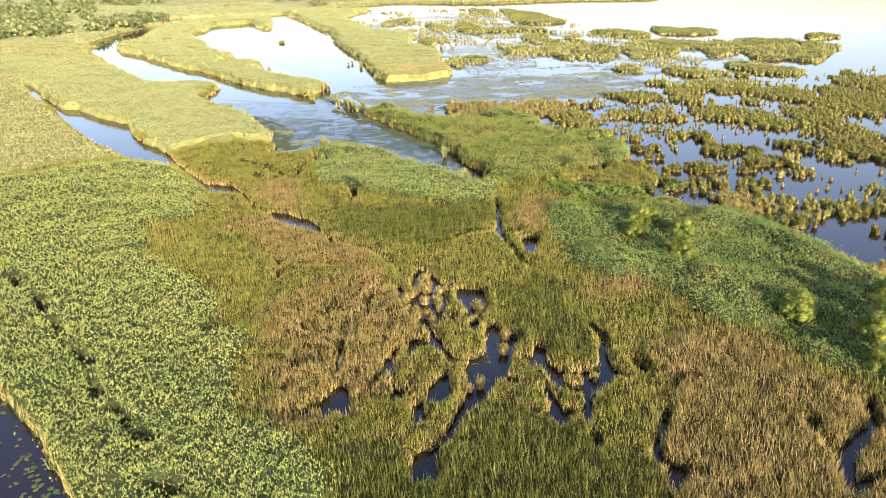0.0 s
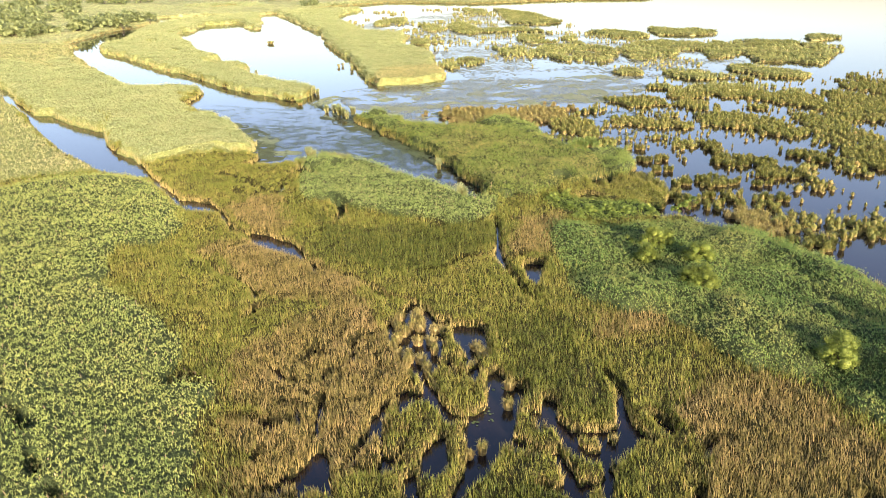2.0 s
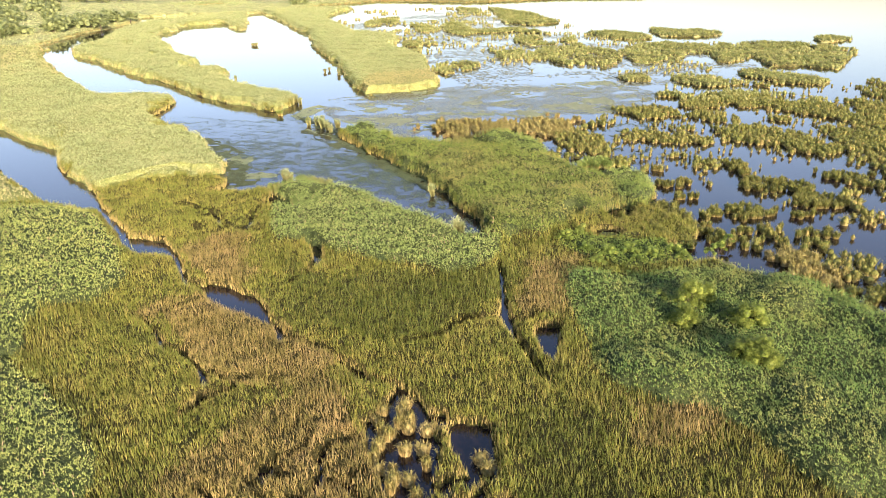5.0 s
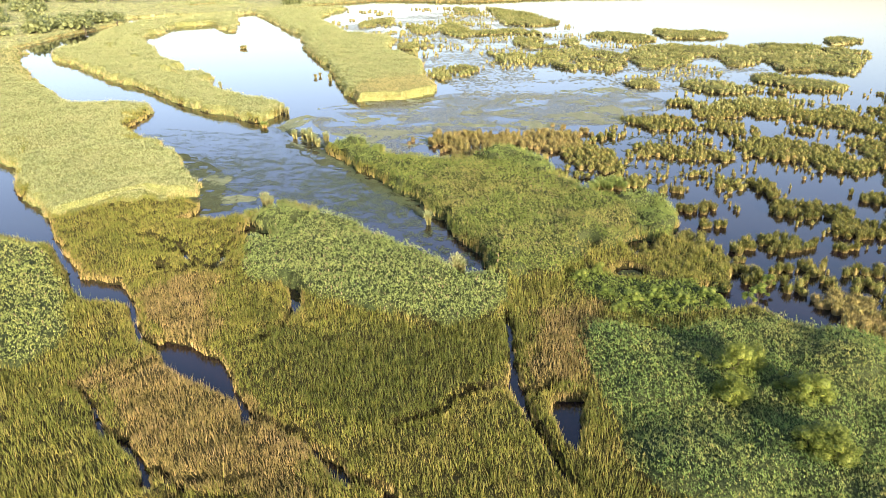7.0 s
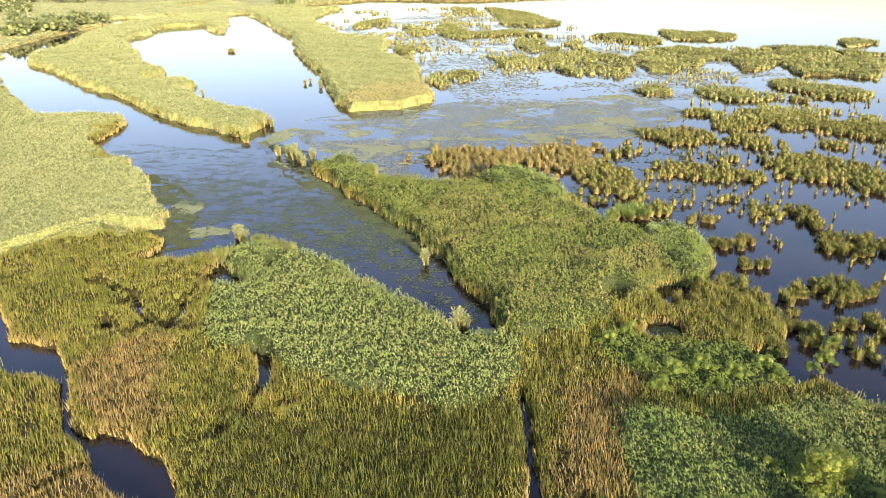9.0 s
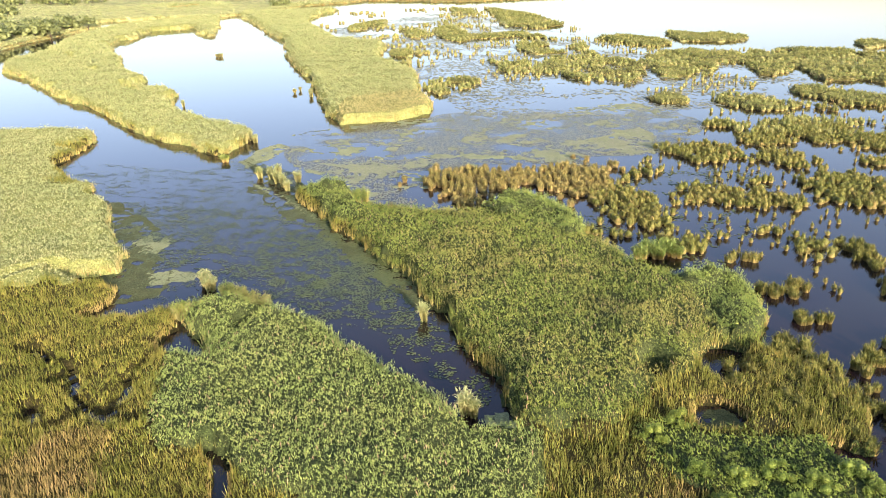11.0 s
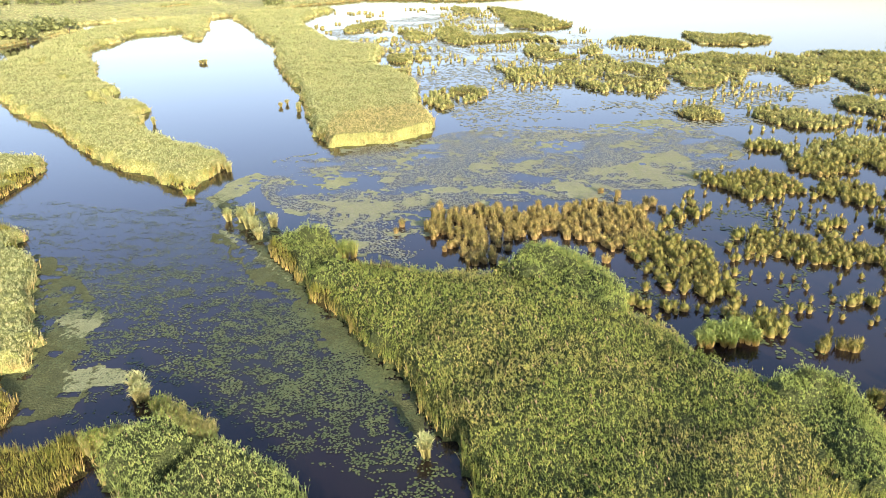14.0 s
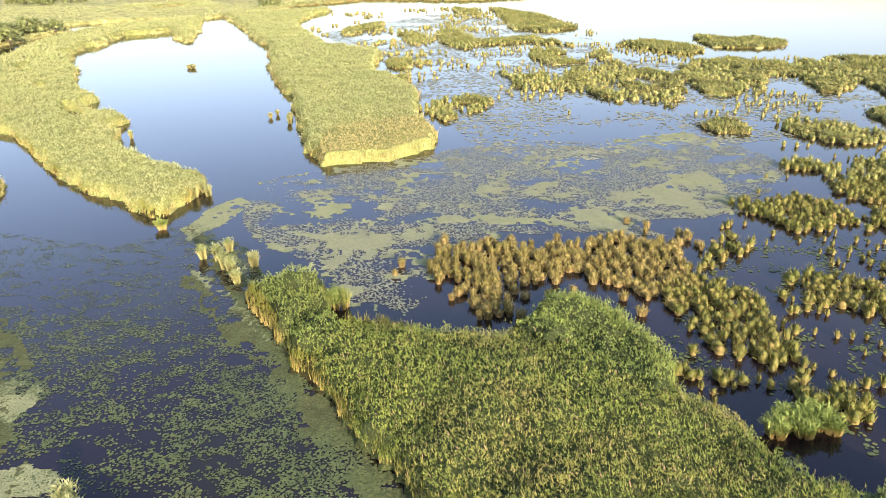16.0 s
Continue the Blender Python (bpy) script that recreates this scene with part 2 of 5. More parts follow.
POND_MAIN = [(1.3, 41.2), (1.9, 42.6), (3.2, 44.3), (3.3, 46.1), (3.4, 48.1), (4.1, 48.2), (4.7, 46.8), (5.9, 45.8), (5.0, 42.8), (4.4, 40.8), 
    (3.7, 39.7), (3.1, 38.1), (2.3, 36.8), (1.6, 36.2), (1.1, 36.8), (1.3, 37.9), (1.6, 39.4)]
POND_SIDE = [(-2.0, 37.3), (-1.3, 37.6), (-1.1, 35.3), (-2.0, 34.9)]
POND_LOW = [(-1.2, 39.3), (-0.7, 40.1), (0.2, 41.3), (0.5, 38.7), (0.4, 37.3), (-0.2, 36.7), (-1.1, 37.2)]
POND_WEST = [(-8.5, 37.5), (-7.8, 38.3), (-7.1, 39.7), (-6.7, 39.3), (-6.2, 36.7), (-5.2, 35.2), (-6.5, 36.1), (-7.8, 36.1)]
POND_SOUTH = [(-1.8, 32.4), (-1.0, 32.9), (-0.3, 33.0), (-0.3, 30.1), (-1.4, 29.6), (-1.8, 29.8)]
POND_EAST = [(8.2, 66.6), (9.1, 66.9), (10.4, 66.8), (9.6, 64.1), (8.6, 61.0), (8.3, 62.1), (8.0, 64.2)]
POND_SMALL = [(-12.4, 83.7), (-11.7, 84.1), (-11.0, 82.7), (-10.4, 79.2), (-11.1, 79.2)]
MUD_POND = [(17, 86.4), (18.6, 88), (19.8, 87.4), (20.6, 86), (19.4, 85), (18.4, 85.4), (17.2, 84.8)]
POND_MID = [(-2.9, 45.5), (-1.9, 46.2), (-2.0, 42.9), (-2.7, 42.8)]
POND_DARK = [(12.7, 31.0), (13.7, 31.5), (13.9, 31.1), (13.0, 29.5), (12.3, 29.1)]
FEN_TUFTED = [(5.0, 44.0), (7.0, 44.8), (9.2, 43.8), (11.1, 41.8), (12.1, 40.6), (9.7, 37.1), (7.6, 35.5), (5.6, 36.1), (4.0, 38.7)]
FEN_ISLETS = [(-4.3, 54.9), (-2.1, 57.7), (0.7, 55.5), (3.4, 49.1), (1.8, 42.3), (-0.6, 39.4), (-1.7, 44.6)]
FEN_CRACKED = [(-13.0, 49.2), (-10.7, 50.6), (-7.2, 53.8), (-4.3, 53.8), (-1.8, 46.3), (-1.4, 38.7), (-4.9, 36.2), (-9.5, 35.4), (-12.3, 41.6)]
POND_NE = [(25.6, 81.8), (27.4, 82.4), (27.2, 79.2), (24.8, 78.4)]
NOTCH = [(-20.0, 96.7), (-19.9, 98.0), (-19.3, 99.8), (-17.7, 98.0), (-16.7, 97.2), (-15.5, 94.3), (-16.0, 93.9), (-17.9, 94.8), (-18.9, 94.6)]
TUS_WIDE = [(39.4, 157.6), (67.4, 178.2), (166.4, 203.2), (57.4, 56), (45.2, 64), (41, 70.6), (37.2, 76.2), (32.6, 80.4), (28.4, 90.2), 
    (29.6, 107.8), (24.4, 113.6), (23.6, 132.4)]
POOL_FAR = [(-146.2, 463), (-142.4, 482.6), (-132, 494.2), (-125, 468.2), (-132.6, 454)]
POOL_PEN = [(-103, 258.2), (-102.6, 261.8), (-98.6, 256), (-96.6, 250), (-99, 251)]
POOL_PEN_SMALL = [(-84.2, 230.8), (-83.6, 232.8), (-80.2, 228), (-79.8, 224.8)]
LAGOON_GAP = [(-67.8, 209.6), (-63.4, 207), (-59.2, 199.8), (-59, 196.8), (-64, 201.4)]
BED_STRIP = [(12.4, 84.4), (15.8, 85.8), (16.4, 84.2), (20.6, 84.4), (24.2, 84.2), (27.4, 82.4), (27.4, 79.8), (23.2, 77.8), (18, 77.6), (15.2, 79), 
    (12.8, 81.6)]
BED_MID = [(-19.4, 98.4), (-19.4, 100.4), (-17.5, 106), (-12, 103), (-8.8, 100.6), (-4, 96), (-0.6, 92.4), (1.6, 89.8), (3.6, 86.6), 
    (4.8, 85.6), (7, 84.4), (6.4, 80.2), (4.2, 77), (1.4, 76), (-1.6, 77.8), (-5.4, 79), (-8.8, 80.6), (-12, 84.4), (-15.2, 83.4), (-17.2, 86.6), 
    (-17.8, 91.4), (-18.2, 93.4)]
BED_SPIT = [(-15.6, 132.2), (-10.6, 123.2), (-7.8, 119), (-4.6, 111.8), (-2, 107.8), (0, 104.2), (1.8, 98.4), (3.4, 95.2), (5.2, 92.4), (6.2, 89.2), 
    (6.6, 85.4), (8, 86.8), (11.2, 87), (14.4, 86.8), (18.4, 92.2), (24.2, 99), (26.6, 96.4), (26.6, 96.2), (28, 100), (28.6, 105.4), (26.2, 106.8), 
    (21.8, 105.6), (18.8, 111.8), (17, 115.4), (17.4, 120.6), (15.4, 127), (11.6, 130.2), (6.6, 122.6), (0.8, 123.6), (-7.2, 124.8), (-9.6, 132.6), 
    (-15.4, 133)]
BED_RIGHT = [(11.2, 65.8), (11.6, 73.6), (12.6, 75.8), (13, 75.8), (15.8, 75.4), (19.2, 74.6), (22.2, 75.8), (25.6, 76.6), (29.8, 76.8), (31.6, 76), 
    (34.4, 73), (37, 69), (40.6, 46.8), (35.8, 34.8), (30, 39.2), (28, 41.2), (25.4, 44.4), (21.2, 48.6), (19.4, 52.8), (17.4, 54.8), (13.4, 57.4), 
    (11.8, 60)]
BED_LEFT = [(-64.6, 66.4), (-62.8, 81.2), (-58.4, 86), (-53.4, 89), (-48.8, 93.8), (-39.8, 93.8), (-32.2, 84.4), (-27.4, 75.8), (-27.4, 71), 
    (-31.8, 69.4), (-31.2, 64.6), (-27.8, 59.6), (-23.4, 55.8), (-19.8, 51.4), (-18, 46.2), (-14.6, 45.2), (-14.4, 41.4), (-13.2, 38.6), 
    (-13.2, 35.6), (-10.6, 34.2), (-8.2, 32.4), (-6.2, 28.4), (-4.8, 21.4), (-30, 21.6)]
BED_BANK = [(-61.6, 133.6), (-72.2, 139.4), (-89.8, 159.8), (-115.4, 222.4), (-88.4, 186), (-69.4, 165), (-54, 164.6), (-51, 145.2), (-36, 126), 
    (-29, 114.2), (-30, 105.8), (-37.4, 103.8), (-41.4, 102.4), (-50.8, 112.4)]
BED_FOOT = [(13.7, 100.0), (23.2, 99.6), (28.0, 99.4), (25.2, 93.5), (22.8, 93.1), (20.3, 93.0), (18.4, 90.6), (16.2, 89.7), (14.8, 89.2), (13.0, 86.1), (11.5, 84.5), (8.0, 84.2), (6.2, 84.9), (5.5, 90.0)]
FOOT_GAP = [(20.3, 93.8), (21.8, 94.7), (23.9, 94.2), (22.4, 90.9), (20.2, 90.3), (19.5, 91.5)]
FOOT_PIT = [(15.5, 91.9), (16.5, 92.2), (17.0, 91.5), (16.2, 90.0), (15.2, 90.1)]
SEDGE_HILL = [(19.4, 90.6), (25.2, 95.2), (29, 94), (29, 88.2), (26.8, 83), (22.6, 84.2), (21.4, 87.2)]
PADS_THICK = [(-16.2, 119), (-13.8, 126.6), (-6.4, 117), (-0.4, 106.6), (1.4, 102.6), (1.2, 98.6), (-9.6, 99.2), (-13.4, 103.2), (-16, 108.2)]
MURK_EAST = [(-21.6, 136.6), (-19.8, 136.6), (-14.2, 128.8), (-8.4, 119.6), (-4, 112.6), (0.2, 105.4), (1, 103.6), (1, 101.4), (-0.4, 101.4), 
    (-3.2, 106.2), (-7.4, 112), (-12.4, 119.8), (-17.2, 126.8), (-22.4, 134)]
MAT_N = [(-21.8, 137), (-20, 135.8), (-16, 130), (-11.6, 124.4), (-12.2, 123.4), (-16.2, 128.4), (-20.8, 134.6)]
BED_WEST = [(-145, 227.2), (-108, 197), (-69, 146.6), (-53.4, 116.6), (-66.6, 126.8), (-93.2, 156.2), (-111.8, 174.4)]
BED_FRONT = [(-14.6, 169), (-15, 184.6), (-9.2, 190.2), (-2.8, 192.4), (1.6, 193.8), (3, 176), (-4.2, 169.2), (-9.6, 167.4)]
BED_LOBE = [(6, 122.4), (7.8, 124.8), (11.2, 129.8), (15.4, 127), (17.4, 120.2), (17.4, 116.6), (16.2, 113.6), (12.8, 113.8), (10.6, 118.8), 
    (7.4, 120.8)]
BED_BUSHY = [(21.8, 106), (22.2, 105.6), (26.2, 106.8), (28.6, 105.4), (28.4, 101.2), (27.4, 97.4), (24.8, 94.4), (22.8, 94.8), (21.6, 97), 
    (21.8, 100.6)]
BED_TIP = [(-15.6, 132.2), (-15.4, 133), (-13.2, 133.8), (-9.4, 133), (-7.2, 125.2), (-6, 122.8), (-7.8, 119), (-10.6, 123.2)]
BED_MEADOW = [(-68.8, 84.8), (-59.6, 88), (-54.4, 93.8), (-47.8, 98), (-58.2, 108.4), (-73.8, 128.6), (-90.2, 151.2), (-110.2, 176.8), 
    (-121.8, 168.2)]
GREEN_MID = [(-15.8, 80.8), (-9.4, 73.6), (-5.6, 75.6), (1, 77), (6.6, 76), (5.8, 70.8), (2.8, 67.8), (-2.6, 65.6), (-8.6, 66), (-12, 68.4), 
    (-13.8, 74.6)]
GREEN_LOW = [(-8.5, 31.0), (-4.0, 32.5), (-0.2, 33.4), (2.4, 37), (5.2, 36.4), (8, 35.6), (9.4, 33.4), (12.8, 31.4), (11.8, 24.6), (-9.0, 24.6)]
GREEN_EAST = [(4.2, 52.8), (9, 56.2), (11.4, 49.8), (11.6, 42.8), (8.8, 42), (6.2, 45.2), (4.8, 48)]
BROWN_WEST = [(-14.8, 50), (-11.6, 55.8), (-8.2, 62.2), (-4.6, 57.6), (-2, 49.8), (-2.8, 43), (-5.4, 37.4), (-8, 34.4), (-9.6, 32.8), (-11.8, 37.4), 
    (-12.8, 43)]
BROWN_EAST = [(14.2, 42.8), (18.2, 46), (21.2, 47), (25.4, 42.8), (29, 37.2), (33.6, 28.2), (27.8, 21.4), (11.6, 21.4), (12.6, 30.4), (15.8, 35), 
    (13.6, 38.6)]
BROWN_LANE = [(8, 77.8), (14.6, 80.6), (14.2, 75), (12.2, 68.8), (10.8, 67.2), (7.8, 68.4), (7, 71.8)]
BROWN_BANK = [(-25, 81.4), (-22, 85.8), (-19.2, 84.6), (-17.6, 76.6), (-18, 74), (-21.4, 75.8)]
BROWN_SPOT = [(-5.6, 68.6), (-2.6, 70), (0.2, 68.4), (-0.6, 66), (-3.6, 66.4)]
BROWN_EDGE = [(11.6, 56.2), (17, 56.8), (17.6, 54), (13, 51)]
BROWN_MID = [(-23.4, 69), (-19.4, 71.8), (-15.8, 68.8), (-12.2, 65.6), (-6.6, 62.2), (-7.2, 57.8), (-14.2, 58.8), (-17.8, 62.6)]
TUS_NEAR = [(23.2, 124.4), (39.6, 140.6), (58.4, 139.6), (60.8, 125.8), (42.8, 100.2), (34.4, 102), (36.8, 111), (30, 107.4), (27, 116), 
    (21.2, 111.8), (17.4, 114.2)]
TUS_CORNER = [(24.6, 83.8), (26, 95.2), (30.8, 97.6), (34, 92.8), (37.8, 88.6), (41.2, 81.8), (31, 77.8), (27.6, 82.2)]
TUS_ARC = [(49.8, 168), (52.8, 171.8), (55, 164), (66, 171), (76.6, 168.4), (83.4, 160.6), (78.8, 154.2), (60.6, 159.2), (52.2, 158.2)]
ISLE_A = [(90.6, 309.8), (94.2, 318), (100.6, 307.4), (110.6, 311.6), (115.2, 297), (107.4, 286.4), (93.8, 284.6), (87.4, 289.8)]
ISLE_B = [(61.6, 298.6), (72.4, 306.2), (82, 293.4), (81.4, 278.4), (73.6, 273.6), (68, 284)]
ISLE_C = [(60, 241.2), (70.4, 258.6), (82.6, 265), (88.4, 254.8), (113, 264.8), (126, 263.8), (138.4, 245.2), (107.8, 201.6), (102.4, 208.8), 
    (93.4, 208), (97, 228.8), (83.8, 213.6), (81.8, 217.6), (87, 236), (81.6, 242.4), (70.8, 218.4), (62.8, 213), (58.6, 217.8)]
ISLE_D = [(46.4, 189.4), (49.8, 193.4), (54.4, 189.4), (51.4, 183.8), (47.2, 184.6)]
ISLE_E = [(59, 191.2), (65.6, 193.6), (70.6, 187.8), (74.8, 180.4), (64.8, 176), (59.6, 180)]
ISLE_F = [(80.8, 198.4), (86.2, 201.8), (91.6, 191.8), (96.2, 185), (91.2, 178), (85, 182.8), (78, 189.4)]
ISLE_G = [(19, 247.4), (25.8, 240.8), (33.4, 250.4), (52.2, 263.8), (58.6, 236.4), (54.6, 219.6), (45.6, 202.6), (40.6, 206.2), (33.8, 221), 
    (28.8, 223), (20.6, 222)]
ISLE_H = [(-0.6, 205.8), (5.8, 219.2), (14, 213.6), (11.8, 203.6), (4, 195.4)]
ISLE_I = [(31.4, 288.8), (36.4, 291.4), (43.6, 270.8), (53.4, 283.8), (53.4, 272.6), (47.2, 264.2), (34.4, 257), (30.4, 269.4)]
ISLE_J = [(19.2, 311.4), (38.4, 318.8), (46.6, 296.8), (34.4, 304.6), (20.2, 299.2)]
ISLE_K = [(-9, 266.4), (-2.6, 272.2), (3.4, 264.2), (-0.8, 257.6), (-8.6, 253.8)]
ISLE_L = [(-9.6, 333.6), (-2.2, 334.8), (2.2, 322.4), (-1.8, 296.4), (-5, 319.2)]
ISLE_M = [(5.6, 338.4), (14.8, 346.4), (14.8, 325), (20.4, 302.6), (12.8, 287.4), (6.8, 303.8)]
ISLE_N = [(-30, 342), (-22.8, 365), (-14.8, 374.6), (-17.2, 349.6), (-27, 333.2)]
ISLE_O = [(35, 445.4), (45.6, 432.2), (56.2, 389.6), (58.8, 348.8), (47, 334), (35.2, 344.2), (35.6, 392)]
ISLE_P = [(16.8, 447.8), (28.2, 434.4), (25.2, 412.8), (17.2, 420.8)]
ISLE_Q = [(142, 278.8), (150.4, 284), (153.8, 274.8), (138.4, 265.2)]
ISLE_R = [(-6.6, 241.4), (-3.6, 243.2), (-3.2, 233.8), (-5.6, 232.2)]
TUS_SPARSE = [(-13.4, 320), (33.2, 426.2), (63.6, 374), (63.8, 312.4), (77.8, 270.6), (140.4, 260), (72.2, 157.2), (48.6, 166.2), (45, 192.6), 
    (11.8, 194.8), (-6.4, 236.8)]
TUS_TOP = [(-52.6, 387.2), (-43.4, 443.6), (36, 458), (32.6, 364), (18, 294.6), (-9, 262.8), (-26.6, 291)]
PADS_RIVER = [(-53.6, 146.2), (-41.8, 147.2), (-31.4, 142.2), (-26.2, 149), (-20.8, 143.2), (-15.6, 132.8), (-10.8, 123.2), (-5.6, 114.6), 
    (-1.2, 106.6), (-1.6, 102.6), (-25, 103.4)]
PADS_BANK = [(-25.8, 148.2), (-21, 144), (-13.4, 129.6), (-7.8, 119.2), (-2.6, 110.8), (0, 106.2), (-3.2, 106.4), (-9, 116.6), (-14, 125.8), 
    (-20.2, 136.4)]
PADS_BAY = [(-23, 161.6), (-14.6, 168.4), (4.2, 176), (22, 181.6), (45.2, 183.8), (49.4, 165.2), (36, 148.6), (29, 147.2), (21.2, 145.8), 
    (24.8, 141.8), (16.8, 143), (8.6, 143.4), (4.6, 142), (2, 134.2), (-1.6, 127), (-7.2, 129.2), (-10, 136), (-13.8, 138.8), (-19, 144.6)]
PADS_EAST = [(19.4, 126.2), (29.6, 142.4), (47.4, 141.6), (40.4, 121.8), (27.2, 105.8), (22, 109.8), (17, 114.4), (17.8, 119.6)]
PADS_INLET = [(-35.2, 116.4), (-21.4, 111.6), (-14.6, 107.4), (-4, 98.6), (1.4, 89.2), (4.6, 86.4), (4.6, 92), (-0.2, 102), (-7.6, 117.6), 
    (-17.6, 126.4), (-33.8, 130.4)]
PADS_FAR = [(-38, 337.4), (15.2, 432.8), (51, 329.2), (73.4, 260), (92, 213), (74.8, 185.8), (42.6, 177), (19.6, 169.4), (9.2, 175.8), (1.2, 203), 
    (-6.8, 256.6)]
MURK_WEST = [(-43.8, 131.2), (-37.2, 130.8), (-32.8, 127), (-27.8, 120.6), (-27.2, 115.4), (-22.4, 109.4), (-22.6, 105.8), (-25.4, 103.8), 
    (-27.4, 104)]
MAT_A = [(-25.8, 147.4), (-24.8, 153), (-22, 157.6), (-20.2, 154.8), (-21, 150.4), (-23, 146.4), (-24.4, 144.2)]
MAT_B = [(-13.2, 151.4), (-10.6, 154.2), (-8.6, 154.2), (-8.6, 151.2), (-11.4, 149.4)]
MAT_C = [(-15.2, 146.8), (-11.4, 145), (-6.8, 146.4), (-3.6, 144.6), (-3, 141.6), (-6.2, 140.4), (-8, 136), (-10.2, 137.2), (-9.8, 142.6), 
    (-13.6, 144.4)]
MAT_D = [(-2.8, 147), (0.6, 149.4), (4, 150.2), (4.8, 147.6), (0.6, 143.8), (-2.2, 143)]
MAT_E = [(11.4, 156.6), (15.4, 162), (18, 162.2), (16.4, 158.4), (12.6, 155.4)]
MAT_F = [(5.6, 150), (13.2, 148.8), (20.2, 152.2), (25.6, 148.2), (20.8, 144.4), (12.8, 146.4), (6.2, 147.4)]
MAT_G = [(21, 155), (28.4, 159), (37.4, 165.8), (38.6, 156.2), (34.6, 148.6), (26.2, 150), (22.2, 152)]
MAT_H = [(33.6, 184.4), (43.2, 185.6), (43.8, 180.2), (36.4, 176.8)]
MAT_I = [(-30.2, 117.4), (-28.4, 119.8), (-26.4, 118), (-25.8, 115.4), (-27, 114.4), (-28.4, 114.4)]
MAT_J = [(-25.8, 109.8), (-23, 110.4), (-20.8, 109.6), (-20.6, 108.2), (-22, 107.4), (-24.2, 107)]
MAT_K = [(3.8, 87.2), (5.4, 87.6), (6, 86), (5, 85), (4, 85.8)]
MAT_L = [(-49.4, 124.2), (-45.6, 125.2), (-42.8, 120.8), (-46.8, 120.4)]
MAT_M = [(-20.4, 142.4), (-18.4, 140.2), (-13.8, 131.6), (-8, 120.6), (-6.2, 116.6), (-7.4, 117.2), (-13, 127.6), (-17.4, 136.4)]
LAND_MAIN = BANK_WEST + BANK_SPIT + BANK_EAST
CHANNELS = []
CHANNELS.append(((-110.6, 385.2, 5), (-124.8, 355.6, 6), (-130, 339.2, 8), (-128.6, 297.4, 14), (-121.8, 258.4, 20)))
CHANNELS.append(((-87.8, 149, 1.5), (-82.4, 142.6, 1.5), (-77.6, 136.6, 2)))
CHANNELS.append(((-38.2, 94.8, 0.9), (-35.8, 91.4, 0.81), (-33, 87.6, 1.08)))
CHANNELS.append(((-18.2, 45.8, 1.17), (-17.6, 46.4, 1.6), (-16.2, 46.2, 0.72)))
CHANNELS.append(((-34.4, 60.4, 0.36), (-30, 61.6, 0.63)))
CHANNELS.append(((-27.8, 108.8, 3), (-29.8, 108, 2), (-32.4, 108.8, 1.4), (-34, 109.8, 0.36)))
CHANNELS.append(((-34, 109.8, 0.36), (-36.6, 107.4, 0.54), (-38.6, 105.4, 0.36), (-41, 102, 0.27)))
CHANNELS.append(((-25.4, 102.8, 2.4), (-26.6, 101.4, 1.4), (-27.8, 101, 0.36)))

CHANNELS.append(((-25.4, 81.9, 0.6), (-23.4, 77.9, 0.5), (-21.9, 75.2, 0.6), (-19.6, 73.4, 0.79)))
CHANNELS.append(((-13.0, 67.8, 0.79), (-11.8, 66.3, 0.5), (-11.5, 65.2, 0.88), (-9.8, 64.4, 0.36), (-7.8, 63.2, 0.36), (-6.2, 61.4, 0.5), (-5.3, 60.4, 0.79), (-4.7, 59.3, 0.6), (-3.0, 58.7, 0.41), (-2.0, 58.1, 0.88)))
CHANNELS.append(((6.4, 78.2, 0.36), (6.4, 74.6, 0.41), (6.1, 70.7, 0.46), (5.9, 67.9, 0.97), (6.2, 65.4, 0.41), (6.9, 62.6, 0.36), (7.7, 59.7, 0.32), (8.1, 58.2, 0.32)))
CHANNELS.append(((-2.0, 63.9, 0.3), (-0.5, 64.4, 0.32), (1.2, 65.5, 0.32), (1.6, 66.6, 0.32), (3.5, 67.5, 0.46), (5.8, 68.1, 0.6)))
CHANNELS.append(((5.9, 67.9, 0.6), (7.1, 67.2, 0.5), (8.8, 68.5, 0.32)))
CHANNELS.append(((-24.3, 68.6, 0.3), (-22.6, 68.2, 0.5), (-21.5, 69.2, 0.3), (-19.9, 70.9, 0.3), (-19.1, 72.0, 0.32)))
CHANNELS.append(((-23.5, 68.9, 0.32), (-21.6, 66.4, 0.36), (-19.8, 63.8, 0.36), (-18.5, 63.0, 0.69), (-17.7, 63.3, 0.41)))
CHANNELS.append(((-18.4, 62.9, 0.6), (-17.0, 61.6, 0.5), (-16.0, 60.2, 0.41), (-15.4, 58.8, 0.6)))
CHANNELS.append(((-16.0, 60.4, 0.32), (-14.8, 60.4, 0.41), (-14.1, 59.4, 0.41), (-13.3, 59.2, 0.5), (-11.8, 59.2, 0.3), (-9.7, 59.6, 0.3)))
CHANNELS.append(((-11.1, 79.7, 0.5), (-11.3, 76.9, 0.46), (-13.1, 76.2, 0.36)))
CHANNELS.append(((-12.4, 75.0, 0.46), (-12.5, 73.8, 0.3), (-13.8, 73.6, 0.3)))
CHANNELS.append(((-8.8, 77.1, 0.5), (-8.2, 77.7, 0.6)))
CHANNELS.append(((1.5, 36.8, 0.91), (0.7, 35.2, 0.68), (0.3, 33.8, 0.62), (-0.5, 32.8, 0.62), (-1.1, 32.4, 0.79)))
CHANNELS.append(((-10.2, 36.1, 0.56), (-9.3, 36.2, 0.5), (-8.7, 37.0, 0.56), (-8.2, 37.3, 0.68)))
CHANNELS.append(((-9.3, 35.2, 0.45), (-8.0, 35.7, 0.45)))
